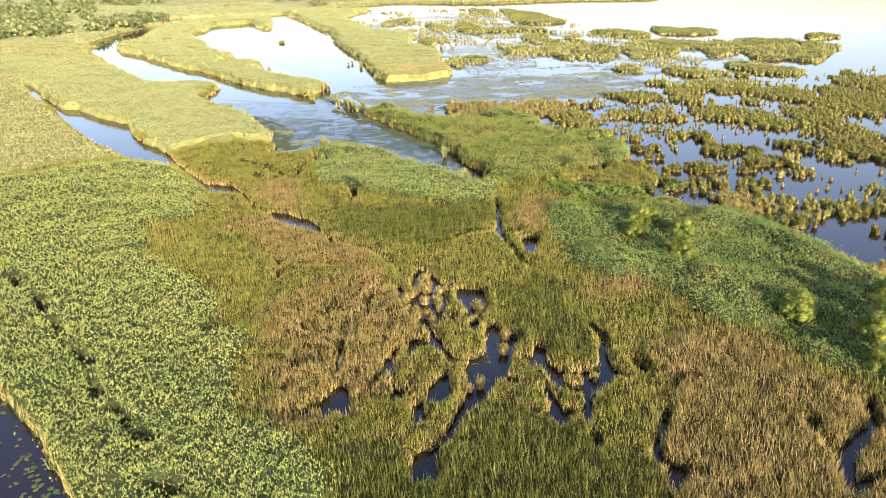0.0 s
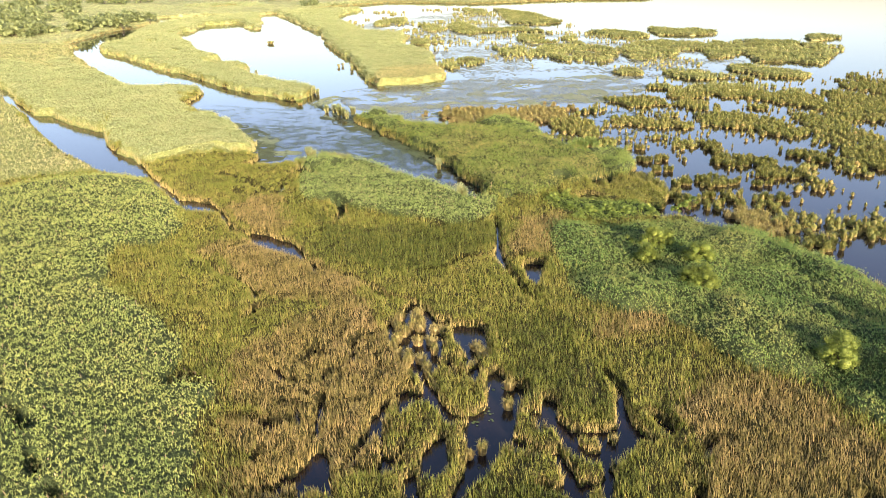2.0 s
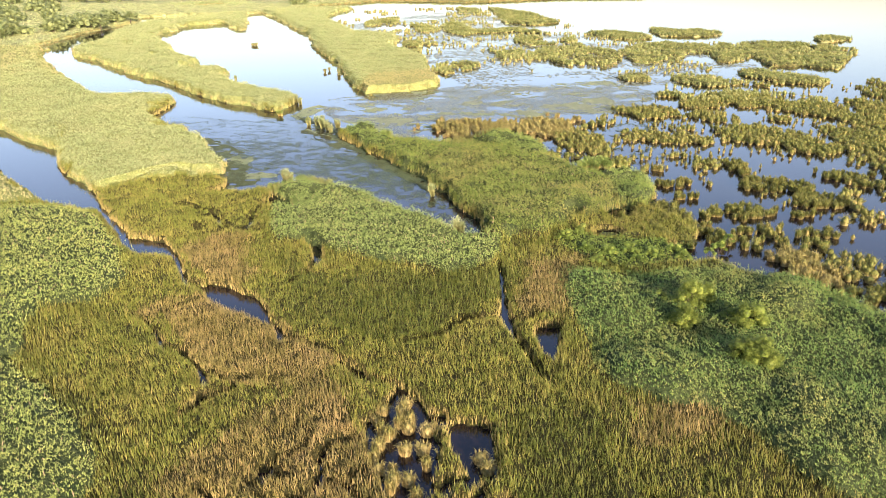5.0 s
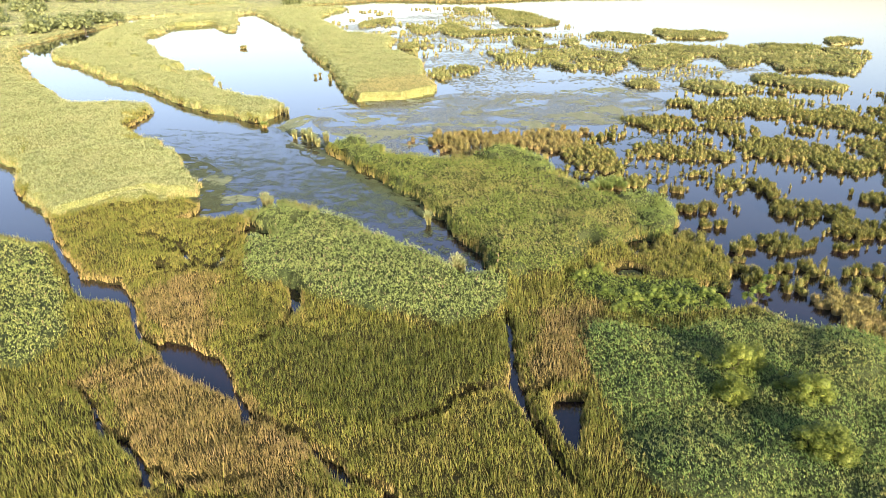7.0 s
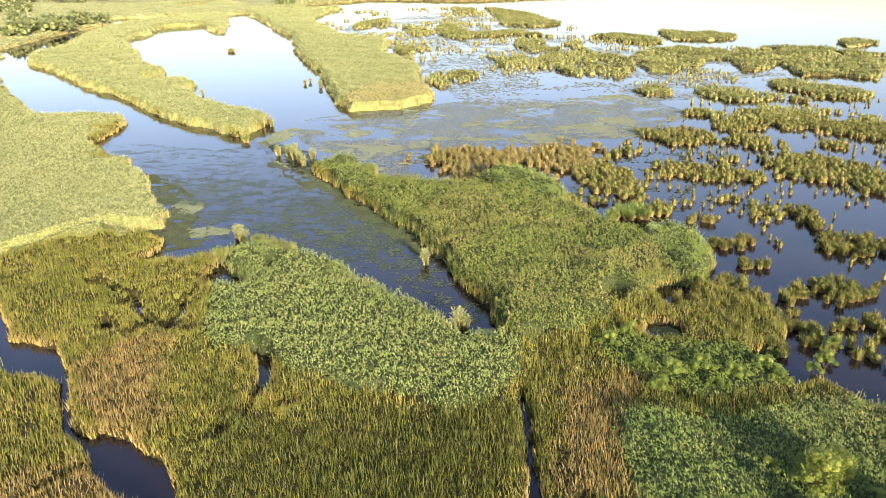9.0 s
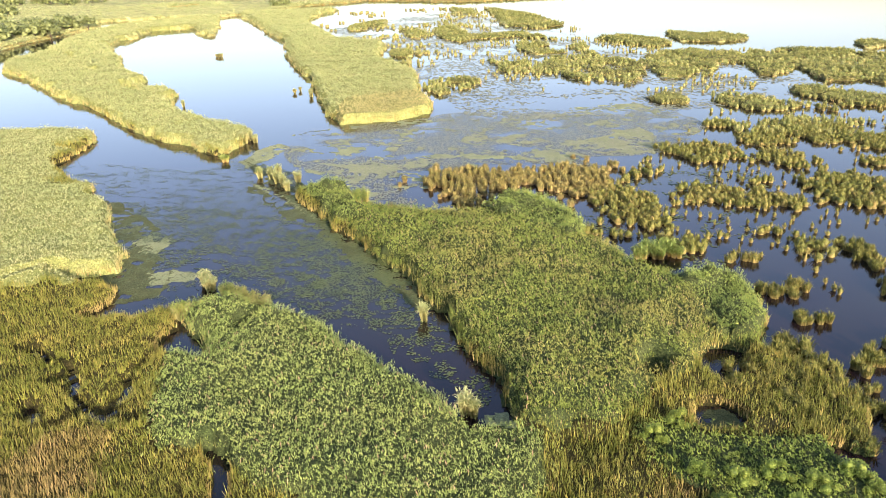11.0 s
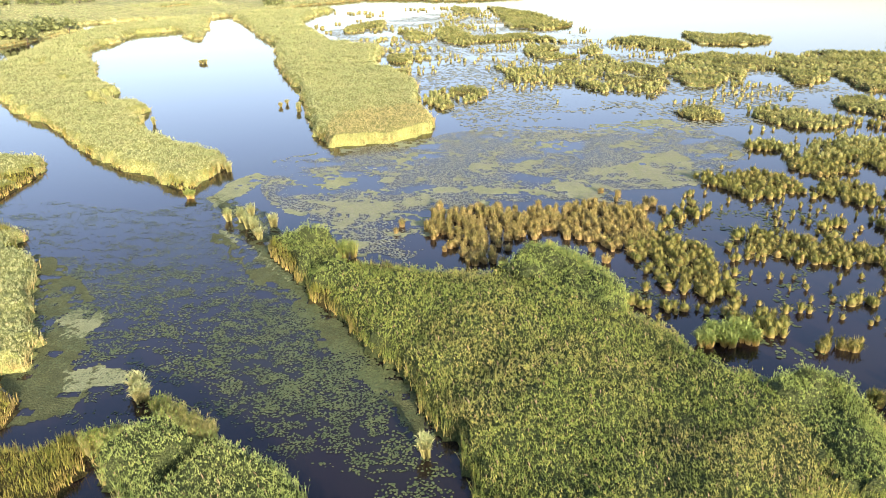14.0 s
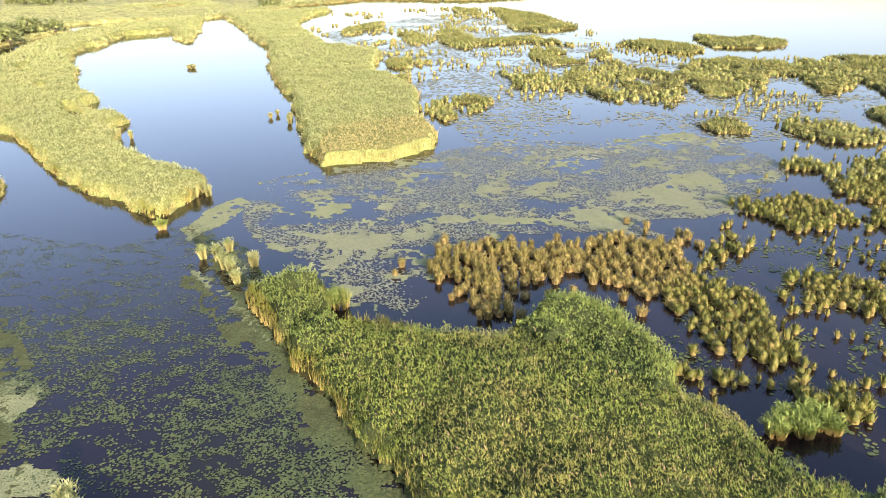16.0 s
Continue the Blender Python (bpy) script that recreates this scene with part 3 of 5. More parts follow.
CHANNELS.append(((-13.4, 42.5, 0.4), (-12.2, 42.6, 0.5), (-10.8, 42.1, 1.02), (-10.2, 41.7, 1.14), (-9.2, 42.1, 0.45), (-7.8, 41.8, 0.5), (-7.7, 44.7, 0.33)))
CHANNELS.append(((-12.7, 48.6, 0.56), (-11.9, 48.2, 0.79), (-10.7, 47.0, 0.45), (-9.9, 46.6, 0.4)))
CHANNELS.append(((-9.4, 48.2, 0.33), (-7.9, 47.4, 0.45), (-6.6, 48.4, 0.4), (-6.3, 50.3, 0.4), (-6.7, 51.0, 0.33), (-6.0, 52.4, 0.45), (-4.6, 52.9, 0.45)))
CHANNELS.append(((-3.5, 44.2, 0.45), (-4.1, 41.7, 0.45), (-4.6, 40.1, 0.5), (-5.2, 38.4, 0.45), (-4.3, 37.5, 0.5), (-3.2, 37.8, 0.5), (-1.6, 38.5, 0.5)))
CHANNELS.append(((-1.6, 50.3, 0.79), (-1.4, 47.4, 0.68), (-0.5, 45.3, 0.68), (0.3, 43.3, 0.91), (0.6, 42.3, 0.56)))
CHANNELS.append(((-15.7, 55.8, 0.56), (-15.1, 57.4, 0.91), (-14.4, 57.7, 0.56), (-13.1, 58.5, 0.3)))
CHANNELS.append(((-0.5, 53.4, 0.79), (0.2, 50.8, 0.56), (-0.4, 48.8, 0.68)))
CHANNELS.append(((11.7, 47.8, 0.4), (12.1, 45.4, 0.45), (11.6, 42.4, 0.79), (11.8, 40.7, 1.36), (10.7, 39.4, 1.14), (9.3, 38.7, 1.14), (8.3, 39.0, 1.02), (7.9, 40.8, 1.14), (7.1, 42.4, 0.79), (6.8, 44.1, 0.5)))
CHANNELS.append(((7.9, 40.8, 0.79), (10.2, 41.0, 0.79), (11.7, 41.2, 0.79)))
CHANNELS.append(((4.7, 40.4, 0.56), (5.6, 39.5, 0.45), (6.8, 39.0, 0.79), (7.4, 36.6, 0.79), (7.5, 35.3, 0.79)))
CHANNELS.append(((5.5, 36.2, 0.56), (6.6, 36.0, 0.56), (7.4, 36.4, 0.56), (9.3, 36.4, 0.56)))
CHANNELS.append(((9.3, 38.6, 0.68), (9.5, 37.2, 0.56), (9.2, 35.4, 0.56)))
CHANNELS.append(((13.7, 42.8, 0.45), (14.0, 41.2, 0.91)))
CHANNELS.append(((11.7, 40.5, 0.68), (12.8, 39.9, 0.5)))
CHANNELS.append(((13.4, 31.0, 0.68), (12.4, 31.7, 0.79), (12.5, 33.0, 0.4), (13.5, 34.0, 0.45), (14.1, 35.7, 0.33)))
CHANNELS.append(((13.6, 30.7, 0.79), (14.6, 30.4, 0.45)))
CHANNELS.append(((15.5, 38.8, 0.56), (16.8, 40.0, 0.56), (17.7, 39.9, 0.79)))
CHANNELS.append(((9.3, 34.0, 0.4), (9.1, 32.5, 0.45)))
CHANNELS.append(((28.1, 37.3, 0.56), (26.4, 34.5, 0.68), (24.7, 33.1, 1.02), (23.3, 32.0, 0.79), (22.8, 30.6, 1.02), (22.6, 29.5, 0.79)))
CHANNELS.append(((23.3, 32.0, 0.79), (23.0, 32.9, 0.79)))
CHANNELS.append(((22.9, 35.1, 0.68), (22.7, 34.1, 0.68)))
CHANNELS.append(((22.8, 29.5, 0.79), (23.9, 30.0, 0.68), (24.7, 30.1, 0.91)))
CHANNELS.append(((-29.8, 96.0, 0.4), (-28.0, 95.5, 0.45), (-26.7, 94.1, 0.4), (-25.1, 93.7, 0.35), (-23.8, 91.5, 0.35), (-23.4, 90.3, 0.45), (-22.2, 89.1, 0.4), (-21.1, 87.9, 0.45), (-20.2, 88.2, 0.4), (-20.2, 89.3, 0.45), (-19.8, 90.4, 0.6), (-20.3, 92.1, 0.7)))
CHANNELS.append(((-20.3, 92.3, 0.3), (-19.8, 93.7, 0.3), (-19.3, 95.2, 0.4), (-18.8, 96.2, 0.5)))
CHANNELS.append(((-25.4, 88.7, 0.9), (-24.8, 87.8, 0.8)))
CHANNELS.append(((-23.8, 86.4, 0.35), (-22.5, 86.5, 0.4), (-22.3, 87.0, 0.6), (-21.9, 87.8, 0.35), (-21.2, 88.0, 0.4)))
CHANNELS.append(((-21.2, 88.0, 0.4), (-19.9, 87.2, 0.4), (-18.3, 87.1, 0.45), (-17.2, 86.6, 0.4)))
CHANNELS.append(((-25.9, 91.0, 0.3), (-25.1, 91.5, 0.3), (-24.6, 92.0, 0.3)))
CHANNELS.append(((-13.9, 97.6, 0.7), (-13.5, 98.9, 0.9), (-12.9, 99.4, 0.5)))
CHANNELS.append(((-12.5, 84.1, 0.8), (-12.2, 83.4, 0.8)))
CHANNELS.append(((-39.1, 55.8, 0.4), (-36.4, 53.1, 0.6)))
CHANNELS.append(((-34.7, 51.8, 0.4), (-32.1, 48.5, 0.7)))
CHANNELS.append(((-27.7, 43.4, 0.3), (-25.1, 40.9, 0.6)))
CHANNELS.append(((-23.4, 38.3, 0.3), (-22.1, 36.7, 0.4)))
CHANNELS.append(((-20.7, 35.8, 0.3), (-19.3, 34.1, 0.4)))
CHANNELS.append(((-18.4, 33.3, 0.8), (-17.5, 32.4, 0.8)))
CHANNELS.append(((-15.7, 29.1, 0.8), (-14.5, 28.5, 0.8)))
CHANNELS.append(((-30.5, 46.8, 0.3), (-28.9, 44.9, 0.35)))

rng = np.random.default_rng(7)


# ---- noise and outline tools ----
def lattice(ix, iy, seed):
    n = np.sin(ix * 127.1 + iy * 311.7 + seed * 74.7) * 43758.5453
    return n - np.floor(n)


def vnoise(x, y, size, seed=0):
    """Smooth noise from 0 to 1 with bumps about size metres wide."""
    u, v = np.asarray(x) / size, np.asarray(y) / size
    iu, iv = np.floor(u), np.floor(v)
    fu, fv = u - iu, v - iv
    fu, fv = fu * fu * (3 - 2 * fu), fv * fv * (3 - 2 * fv)
    a = lattice(iu, iv, seed) * (1 - fu) + lattice(iu + 1, iv, seed) * fu
    b = lattice(iu, iv + 1, seed) * (1 - fu) + lattice(iu + 1, iv + 1, seed) * fu
    return a * (1 - fv) + b * fv


def fractal(x, y, size, seed=0):
    return (vnoise(x, y, size, seed) * 4 + vnoise(x, y, size / 2.1, seed + 1) * 2 + vnoise(x, y, size / 4.3, seed + 2)) / 7


def warped(x, y, amount, size, seed=0):
    wx = x + amount * (fractal(x, y, size, seed) - 0.5) * 2
    wy = y + amount * (fractal(x, y, size, seed + 9) - 0.5) * 2
    return wx, wy


def inside(outline, x, y):
    hit = np.zeros(np.shape(x), bool)
    xs, ys = np.array(outline, float).T
    box = (x >= xs.min()) & (x <= xs.max()) & (y >= ys.min()) & (y <= ys.max())
    px, py = x[box], y[box]
    got = np.zeros(px.shape, bool)
    for i in range(len(xs)):
        x0, y0, x1, y1 = xs[i - 1], ys[i - 1], xs[i], ys[i]
        if y0 != y1:
            got ^= ((y0 > py) != (y1 > py)) & (px < x0 + (py - y0) * (x1 - x0) / (y1 - y0))
    hit[box] = got
    return hit


def near_line(line, x, y):
    """Whether points lie in a channel: rows of x, y, width."""
    hit = np.zeros(np.shape(x), bool)
    for (x0, y0, w0), (x1, y1, w1) in zip(line[:-1], line[1:]):
        dx, dy = x1 - x0, y1 - y0
        k = np.clip(((x - x0) * dx + (y - y0) * dy) / max(dx * dx + dy * dy, 1e-6), 0, 1)
        hit |= np.hypot(x - x0 - k * dx, y - y0 - k * dy) < (w0 + (w1 - w0) * k) / 2
    return hit


def tufted(x, y, size, seed):
    """The way from the middle of the tuft that a point belongs to, in half tufts."""
    wx, wy = warped(x, y, size * 0.5, size * 1.7, seed)
    i, j = np.floor(wx / size), np.floor(wy / size)
    px = (i + 0.3 + 0.4 * lattice(i, j, seed + 3)) * size
    py = (j + 0.3 + 0.4 * lattice(i, j, seed + 5)) * size
    return (wx - px) / size * 2, (wy - py) / size * 2, lattice(i, j, seed + 7)


ISLES = [(ISLE_A, 0.2), (ISLE_B, 0.28), (ISLE_C, 0.4), (ISLE_D, 0.25), (ISLE_E, 0.36), (ISLE_F, 0.3), (ISLE_G, 0.5), (ISLE_H, 0.42), (ISLE_I, 0.42),
         (ISLE_J, 0.3), (ISLE_K, 0.4), (ISLE_L, 0.3), (ISLE_M, 0.34), (ISLE_N, 0.3), (ISLE_O, 0.3), (ISLE_P, 0.2), (ISLE_Q, 0.2), (ISLE_R, 0.3)]
POOLS = [LEFT_WATER, CREEK_POOL, CREEK_WEST, PADDLE_POOL, LONG_POOL, POND_UPPER, POND_CREST, POND_MAIN, POND_SIDE, POND_MID, POND_DARK, POND_LOW, POND_WEST, POND_SOUTH, POND_EAST,
         POND_SMALL, MUD_POND, POND_NE, NOTCH, FOOT_GAP, FOOT_PIT, LAGOON_GAP, POOL_FAR, POOL_PEN, POOL_PEN_SMALL]


def is_land(x, y):
    far = np.clip(y / 130, 0.6, 2.5)
    wx, wy = warped(x, y, 0.9 * far, 4.0, 3)
    wx, wy = warped(wx, wy, 0.6 * far, 1.9, 13)
    land = inside(LAND_MAIN, wx, wy) | inside(PEN_A, wx, wy) | inside(PEN_B, wx, wy) | inside(FAR_LAND, wx, wy)
    solid = fractal(x, y, 5.0, 15)
    for isle, least in ISLES:
        land |= inside(isle, wx, wy) & (solid > least + 0.09)
    sx, sy = warped(x, y, 0.3, 1.3, 21)
    for pool in POOLS:
        land &= ~inside(pool, sx, sy)
    for line in CHANNELS:
        land &= ~near_line(line, sx, sy)
    # fen broken up by small pools, and by winding cracks
    for outline, share in ((FEN_TUFTED, 0.38), (FEN_ISLETS, 0.36)):
        land &= ~(inside(outline, sx, sy) & (fractal(x, y, 1.25, 301) < share))
    land &= ~(inside(FEN_CRACKED, sx, sy) & (np.abs(fractal(x, y, 3.0, 305) - 0.5) < 0.028 * (2.0 * vnoise(x, y, 2.4, 307) - 0.3)))
    return land


# growth: the first outline that holds a point names its kind
ZONES = [(BED_STRIP, "strip"), (BED_LOBE, "lush"), (BED_BUSHY, "lush"), (BED_TIP, "lush"), (BED_MID, "mid"), (BED_SPIT, "spit"), (BED_FOOT, "spit"), (BED_RIGHT, "right"), (BED_LEFT, "left"), (BED_MEADOW, "far"), (BED_BANK, "bank"), (BED_WEST, "bank"), (PEN_A, "pen_a"), (BED_FRONT, "front"),
         (PEN_B, "pen_b"), (GREEN_MID, "green"), (GREEN_LOW, "green"), (GREEN_EAST, "green"), (BROWN_WEST, "brown"), (BROWN_EAST, "brown"), (BROWN_LANE, "brown"), (BROWN_BANK, "brown"), (BROWN_SPOT, "brown"),
         (BROWN_EDGE, "brown"), (BROWN_MID, "brown")]
TALL = {"sedge": 1.05, "strip": 1.3, "mid": 2.1, "spit": 2.4, "right": 1.7, "left": 2.0, "bank": 2.0, "pen_a": 2.3, "pen_b": 2.3, "brown": 1.1, "green": 1.1, "isle": 1.15, "front": 2.3, "lush": 2.5, "far": 1.6}
KINDS = ["sedge", "strip", "mid", "spit", "right", "left", "bank", "pen_a", "pen_b", "brown", "far", "front", "lush", "green", "isle"]


def zone_of(x, y):
    kind = np.where(inside(FAR_LAND, x, y) | (y > 190), KINDS.index("far"), 0)
    free = np.ones(np.shape(x), bool)
    for isle, _ in ISLES:
        got = inside(isle, *warped(x, y, 3.0, 6.0, 3)) | inside(isle, x, y)
        kind[got & (x > -40) & ~inside(PEN_B, x, y)] = KINDS.index("isle")
        free &= ~(kind == KINDS.index("isle"))
    for outline, name in ZONES:
        amount = {"brown": 2.6, "green": 2.6, "bank": 5.0, "mid": 0.5}.get(name, 1.2)
        wx, wy = warped(x, y, amount, 5.0, 31)
        got = inside(outline, wx, wy) & free
        kind[got] = KINDS.index(name)
        free &= ~got
    return kind


# ---- mesh tools ----
def mesh_object(name, verts, tris, material, parent=None):
    me = bpy.data.meshes.new(name)
    verts, tris = np.asarray(verts, np.float32).reshape(-1, 3), np.asarray(tris, np.int32).reshape(-1, 3)
    me.vertices.add(len(verts))
    me.vertices.foreach_set("co", verts.ravel())
    me.loops.add(tris.size)
    me.loops.foreach_set("vertex_index", tris.ravel())
    me.polygons.add(len(tris))
    me.polygons.foreach_set("loop_start", np.arange(0, tris.size, 3, dtype=np.int32))
    me.update(calc_edges=True)
    for m in material if isinstance(material, (list, tuple)) else [material]:
        me.materials.append(m)
    ob = new(name, me)
    if parent is not None:
        ob.parent = parent
    return ob


def kites(base, mid, tip, half):
    """Leaf blades: pointed at both ends, widest at mid by the vector half."""
    n = len(base)
    verts = np.stack([base, mid - half, mid + half, tip], 1).reshape(-1, 3)
    k = np.arange(n)[:, None] * 4
    tris = np.concatenate([k + [0, 2, 1], k + [1, 2, 3]], 1).reshape(-1, 3)
    return verts, tris


def swords(base, mid, tip, half):
    """Stems with leaves: broad at the foot and pointed at the top."""
    n = len(base)
    verts = np.stack([base - half, base + half, mid - half, mid + half, tip], 1).reshape(-1, 3)
    k = np.arange(n)[:, None] * 5
    tris = np.concatenate([k + [0, 1, 3], k + [0, 3, 2], k + [2, 3, 4]], 1).reshape(-1, 3)
    return verts, tris


def spikes(base, tip, half):
    """Far blades: one slim triangle each."""
    verts = np.stack([base - half, base + half, tip], 1).reshape(-1, 3)
    return verts, np.arange(len(verts)).reshape(-1, 3)


def joined(parts):
    verts, tris, at = [], [], 0
    for v, t in parts:
        verts.append(v)
        tris.append(t + at)
        at += len(v)
    return np.concatenate(verts), np.concatenate(tris)


def leaves(points, length, width, lean, droop, wind=(0.0, 0.0)):
    """Leaf blades from points, each leaning out at its own bearing."""
    n = len(points)
    a = rng.uniform(0, 2 * np.pi, n)
    lean = lean * rng.uniform(0.5, 1.4, n)
    length = length * rng.uniform(0.6, 1.3, n)
    out = np.stack([np.cos(a) + wind[0], np.sin(a) + wind[1], 0 * a], 1)
    up = np.array([0, 0, 1.0])
    way = out * np.sin(lean)[:, None] + up * np.cos(lean)[:, None]
    mid = points + way * (length * 0.5)[:, None]
    later = lean + droop * rng.uniform(0.5, 1.5, n)
    tip = mid + (out * np.sin(later)[:, None] + up * np.cos(later)[:, None]) * (length * 0.5)[:, None]
    side = np.stack([-np.sin(a), np.cos(a), rng.uniform(-0.5, 0.5, n)], 1)
    return points, mid, tip, side * (width * rng.uniform(0.7, 1.3, n) / 2)[:, None]


# ---- ground raster, fine near the way and coarse beyond ----
class Sheet:
    def __init__(self, x0, x1, y0, y1, step):
        self.x0, self.y0, self.step = x0, y0, step
        self.nx, self.ny = int((x1 - x0) / step) + 1, int((y1 - y0) / step) + 1
        gx, gy = np.meshgrid(x0 + np.arange(self.nx) * step, y0 + np.arange(self.ny) * step)
        self.gx, self.gy = gx, gy
        self.land = is_land(gx, gy)
        self.kind = zone_of(gx, gy)
        self.rim = np.zeros(gx.shape, int)
        left = self.land.copy()
        # open water, wide enough for stems to stand bare beside it
        wet = ~self.land
        for grow, times in ((False, max(1, int(1.0 / step))), (True, 6)):
            for _ in range(times):
                pad = np.pad(wet, 1, mode="edge")
                sides = (pad[:-2, 1:-1], pad[2:, 1:-1], pad[1:-1, :-2], pad[1:-1, 2:])
                wet = wet | sides[0] | sides[1] | sides[2] | sides[3] if grow else wet & sides[0] & sides[1] & sides[2] & sides[3]
        self.shore = wet
        self.pool = self.opened(max(1, int(0.4 / step)), int(1.5 / step) + 1)
        self.own = np.ones(gx.shape, bool)
        brink = ~self.land
        for _ in range(2):
            pad = np.pad(brink, 1, mode="edge")
            brink = brink | pad[:-2, 1:-1] | pad[2:, 1:-1] | pad[1:-1, :-2] | pad[1:-1, 2:]
        self.brink = brink
        tall = np.array([TALL[k] for k in KINDS])[self.kind]
        for _ in range(10 if step < 1 else 1):
            pad = np.pad(tall, 1, mode="edge")
            tall = (pad[:-2, 1:-1] + pad[2:, 1:-1] + pad[1:-1, :-2] + pad[1:-1, 2:] + tall) / 5
        self.tall = tall
        for _ in range(6):
            self.rim += left
            pad = np.pad(left, 1, mode="edge")
            left = left & pad[:-2, 1:-1] & pad[2:, 1:-1] & pad[1:-1, :-2] & pad[1:-1, 2:]

    def opened(self, less, more):
        """Water at least twice less cells wide, grown by more cells."""
        wet = ~self.land
        for n in range(less + more):
            pad = np.pad(wet, 1, mode="edge")
            sides = (pad[:-2, 1:-1], pad[2:, 1:-1], pad[1:-1, :-2], pad[1:-1, 2:])
            wet = wet & sides[0] & sides[1] & sides[2] & sides[3] if n < less else wet | sides[0] | sides[1] | sides[2] | sides[3]
        return wet

    def at(self, x, y):
        i = np.clip(np.rint((y - self.y0) / self.step).astype(int), 0, self.ny - 1)
        j = np.clip(np.rint((x - self.x0) / self.step).astype(int), 0, self.nx - 1)
        return i, j

    def canopy(self, share, lump, seed, rough=0.35):
        """Height of the closed growth under the leaves."""
        rise = np.clip((self.rim - 0.35) / 1.5, 0, 1)
        bump = 0.9 + np.maximum(rough * (fractal(self.gx, self.gy, lump, seed) - 0.5), -0.4) + 0.12 * (vnoise(self.gx, self.gy, self.step * 1.6, seed + 5) - 0.5)
        return np.where(self.rim > 0, self.tall * share * bump * rise - 0.15 * (1 - rise), -0.25)

    def skin(self, pick, z):
        """Faces over the picked nodes and two rings round them, the outer one let down as a skirt."""
        grown = pick.copy()
        for ring in range(2):
            if ring:
                z = np.where(grown, z, np.minimum(z, 0.25))
            pad = np.pad(grown, 1)
            grown = grown | pad[:-2, 1:-1] | pad[2:, 1:-1] | pad[1:-1, :-2] | pad[1:-1, 2:]
        quad = grown[:-1, :-1] & grown[1:, :-1] & grown[:-1, 1:] & grown[1:, 1:]
        order = np.full(grown.shape, -1)
        used = np.zeros(grown.shape, bool)
        for di in (0, 1):
            for dj in (0, 1):
                used[di:self.ny - 1 + di, dj:self.nx - 1 + dj] |= quad
        order[used] = np.arange(used.sum())
        jit = 0.3 * self.step
        verts = np.stack([self.gx[used] + jit * (vnoise(self.gx[used], self.gy[used], self.step, 50) - 0.5),
                          self.gy[used] + jit * (vnoise(self.gx[used], self.gy[used], self.step, 60) - 0.5), z[used]], 1)
        i, j = np.nonzero(quad)
        a, b, c, d = order[i, j], order[i, j + 1], order[i + 1, j + 1], order[i + 1, j]
        return verts, np.concatenate([np.stack([a, b, c], 1), np.stack([a, c, d], 1)])

    def scatter(self, pick, density):
        """Random points on picked cells; density a number or an array per square metre."""
        i, j = np.nonzero(pick)
        mean = np.broadcast_to(density, pick.shape)[i, j] * self.step ** 2
        n = rng.poisson(mean)
        i, j = np.repeat(i, n), np.repeat(j, n)
        x = self.gx[i, j] + rng.uniform(-0.5, 0.5, len(i)) * self.step
        y = self.gy[i, j] + rng.uniform(-0.5, 0.5, len(i)) * self.step
        return x, y, i, j


near = Sheet(-172, 126, -10, 250, 0.5)
fen = Sheet(-36, 34, 22, 86, 0.25)
near.own = ~((near.gx > -36) & (near.gx < 34) & (near.gy > 22) & (near.gy < 86))
mid = Sheet(-260, 220, 249, 470, 1.0)
far = Sheet(-420, 330, 468, 900, 4.0)


def on_land(x, y):
    """Land as the rasters hold it."""
    fine = (x > -36) & (x < 34) & (y > 22) & (y < 86)
    return np.where(fine, fen.land[fen.at(x, y)], np.where(y < 249.5, near.land[near.at(x, y)], np.where(y < 469, mid.land[mid.at(x, y)], far.land[far.at(x, y)])))


def reach(x, y):
    """How near the way passes: 1 along it, less farther off."""
    d = np.hypot(np.maximum(np.hypot(np.maximum(np.abs(x) - 22, 0), np.maximum(y - 108, 0)) + 32, 0), 27)
    return np.clip(42 / d, 0.12, 1) * np.where(y < 23, 0.12, 1)


def seen_side(x, y):
    """The stretch of the plan beside the way."""
    return np.abs(x) < 0.61 * np.abs(y) + 8


def tag_bed(ob, label, category="reeds"):
    return tagged(ob, label, category, kind="stuff")


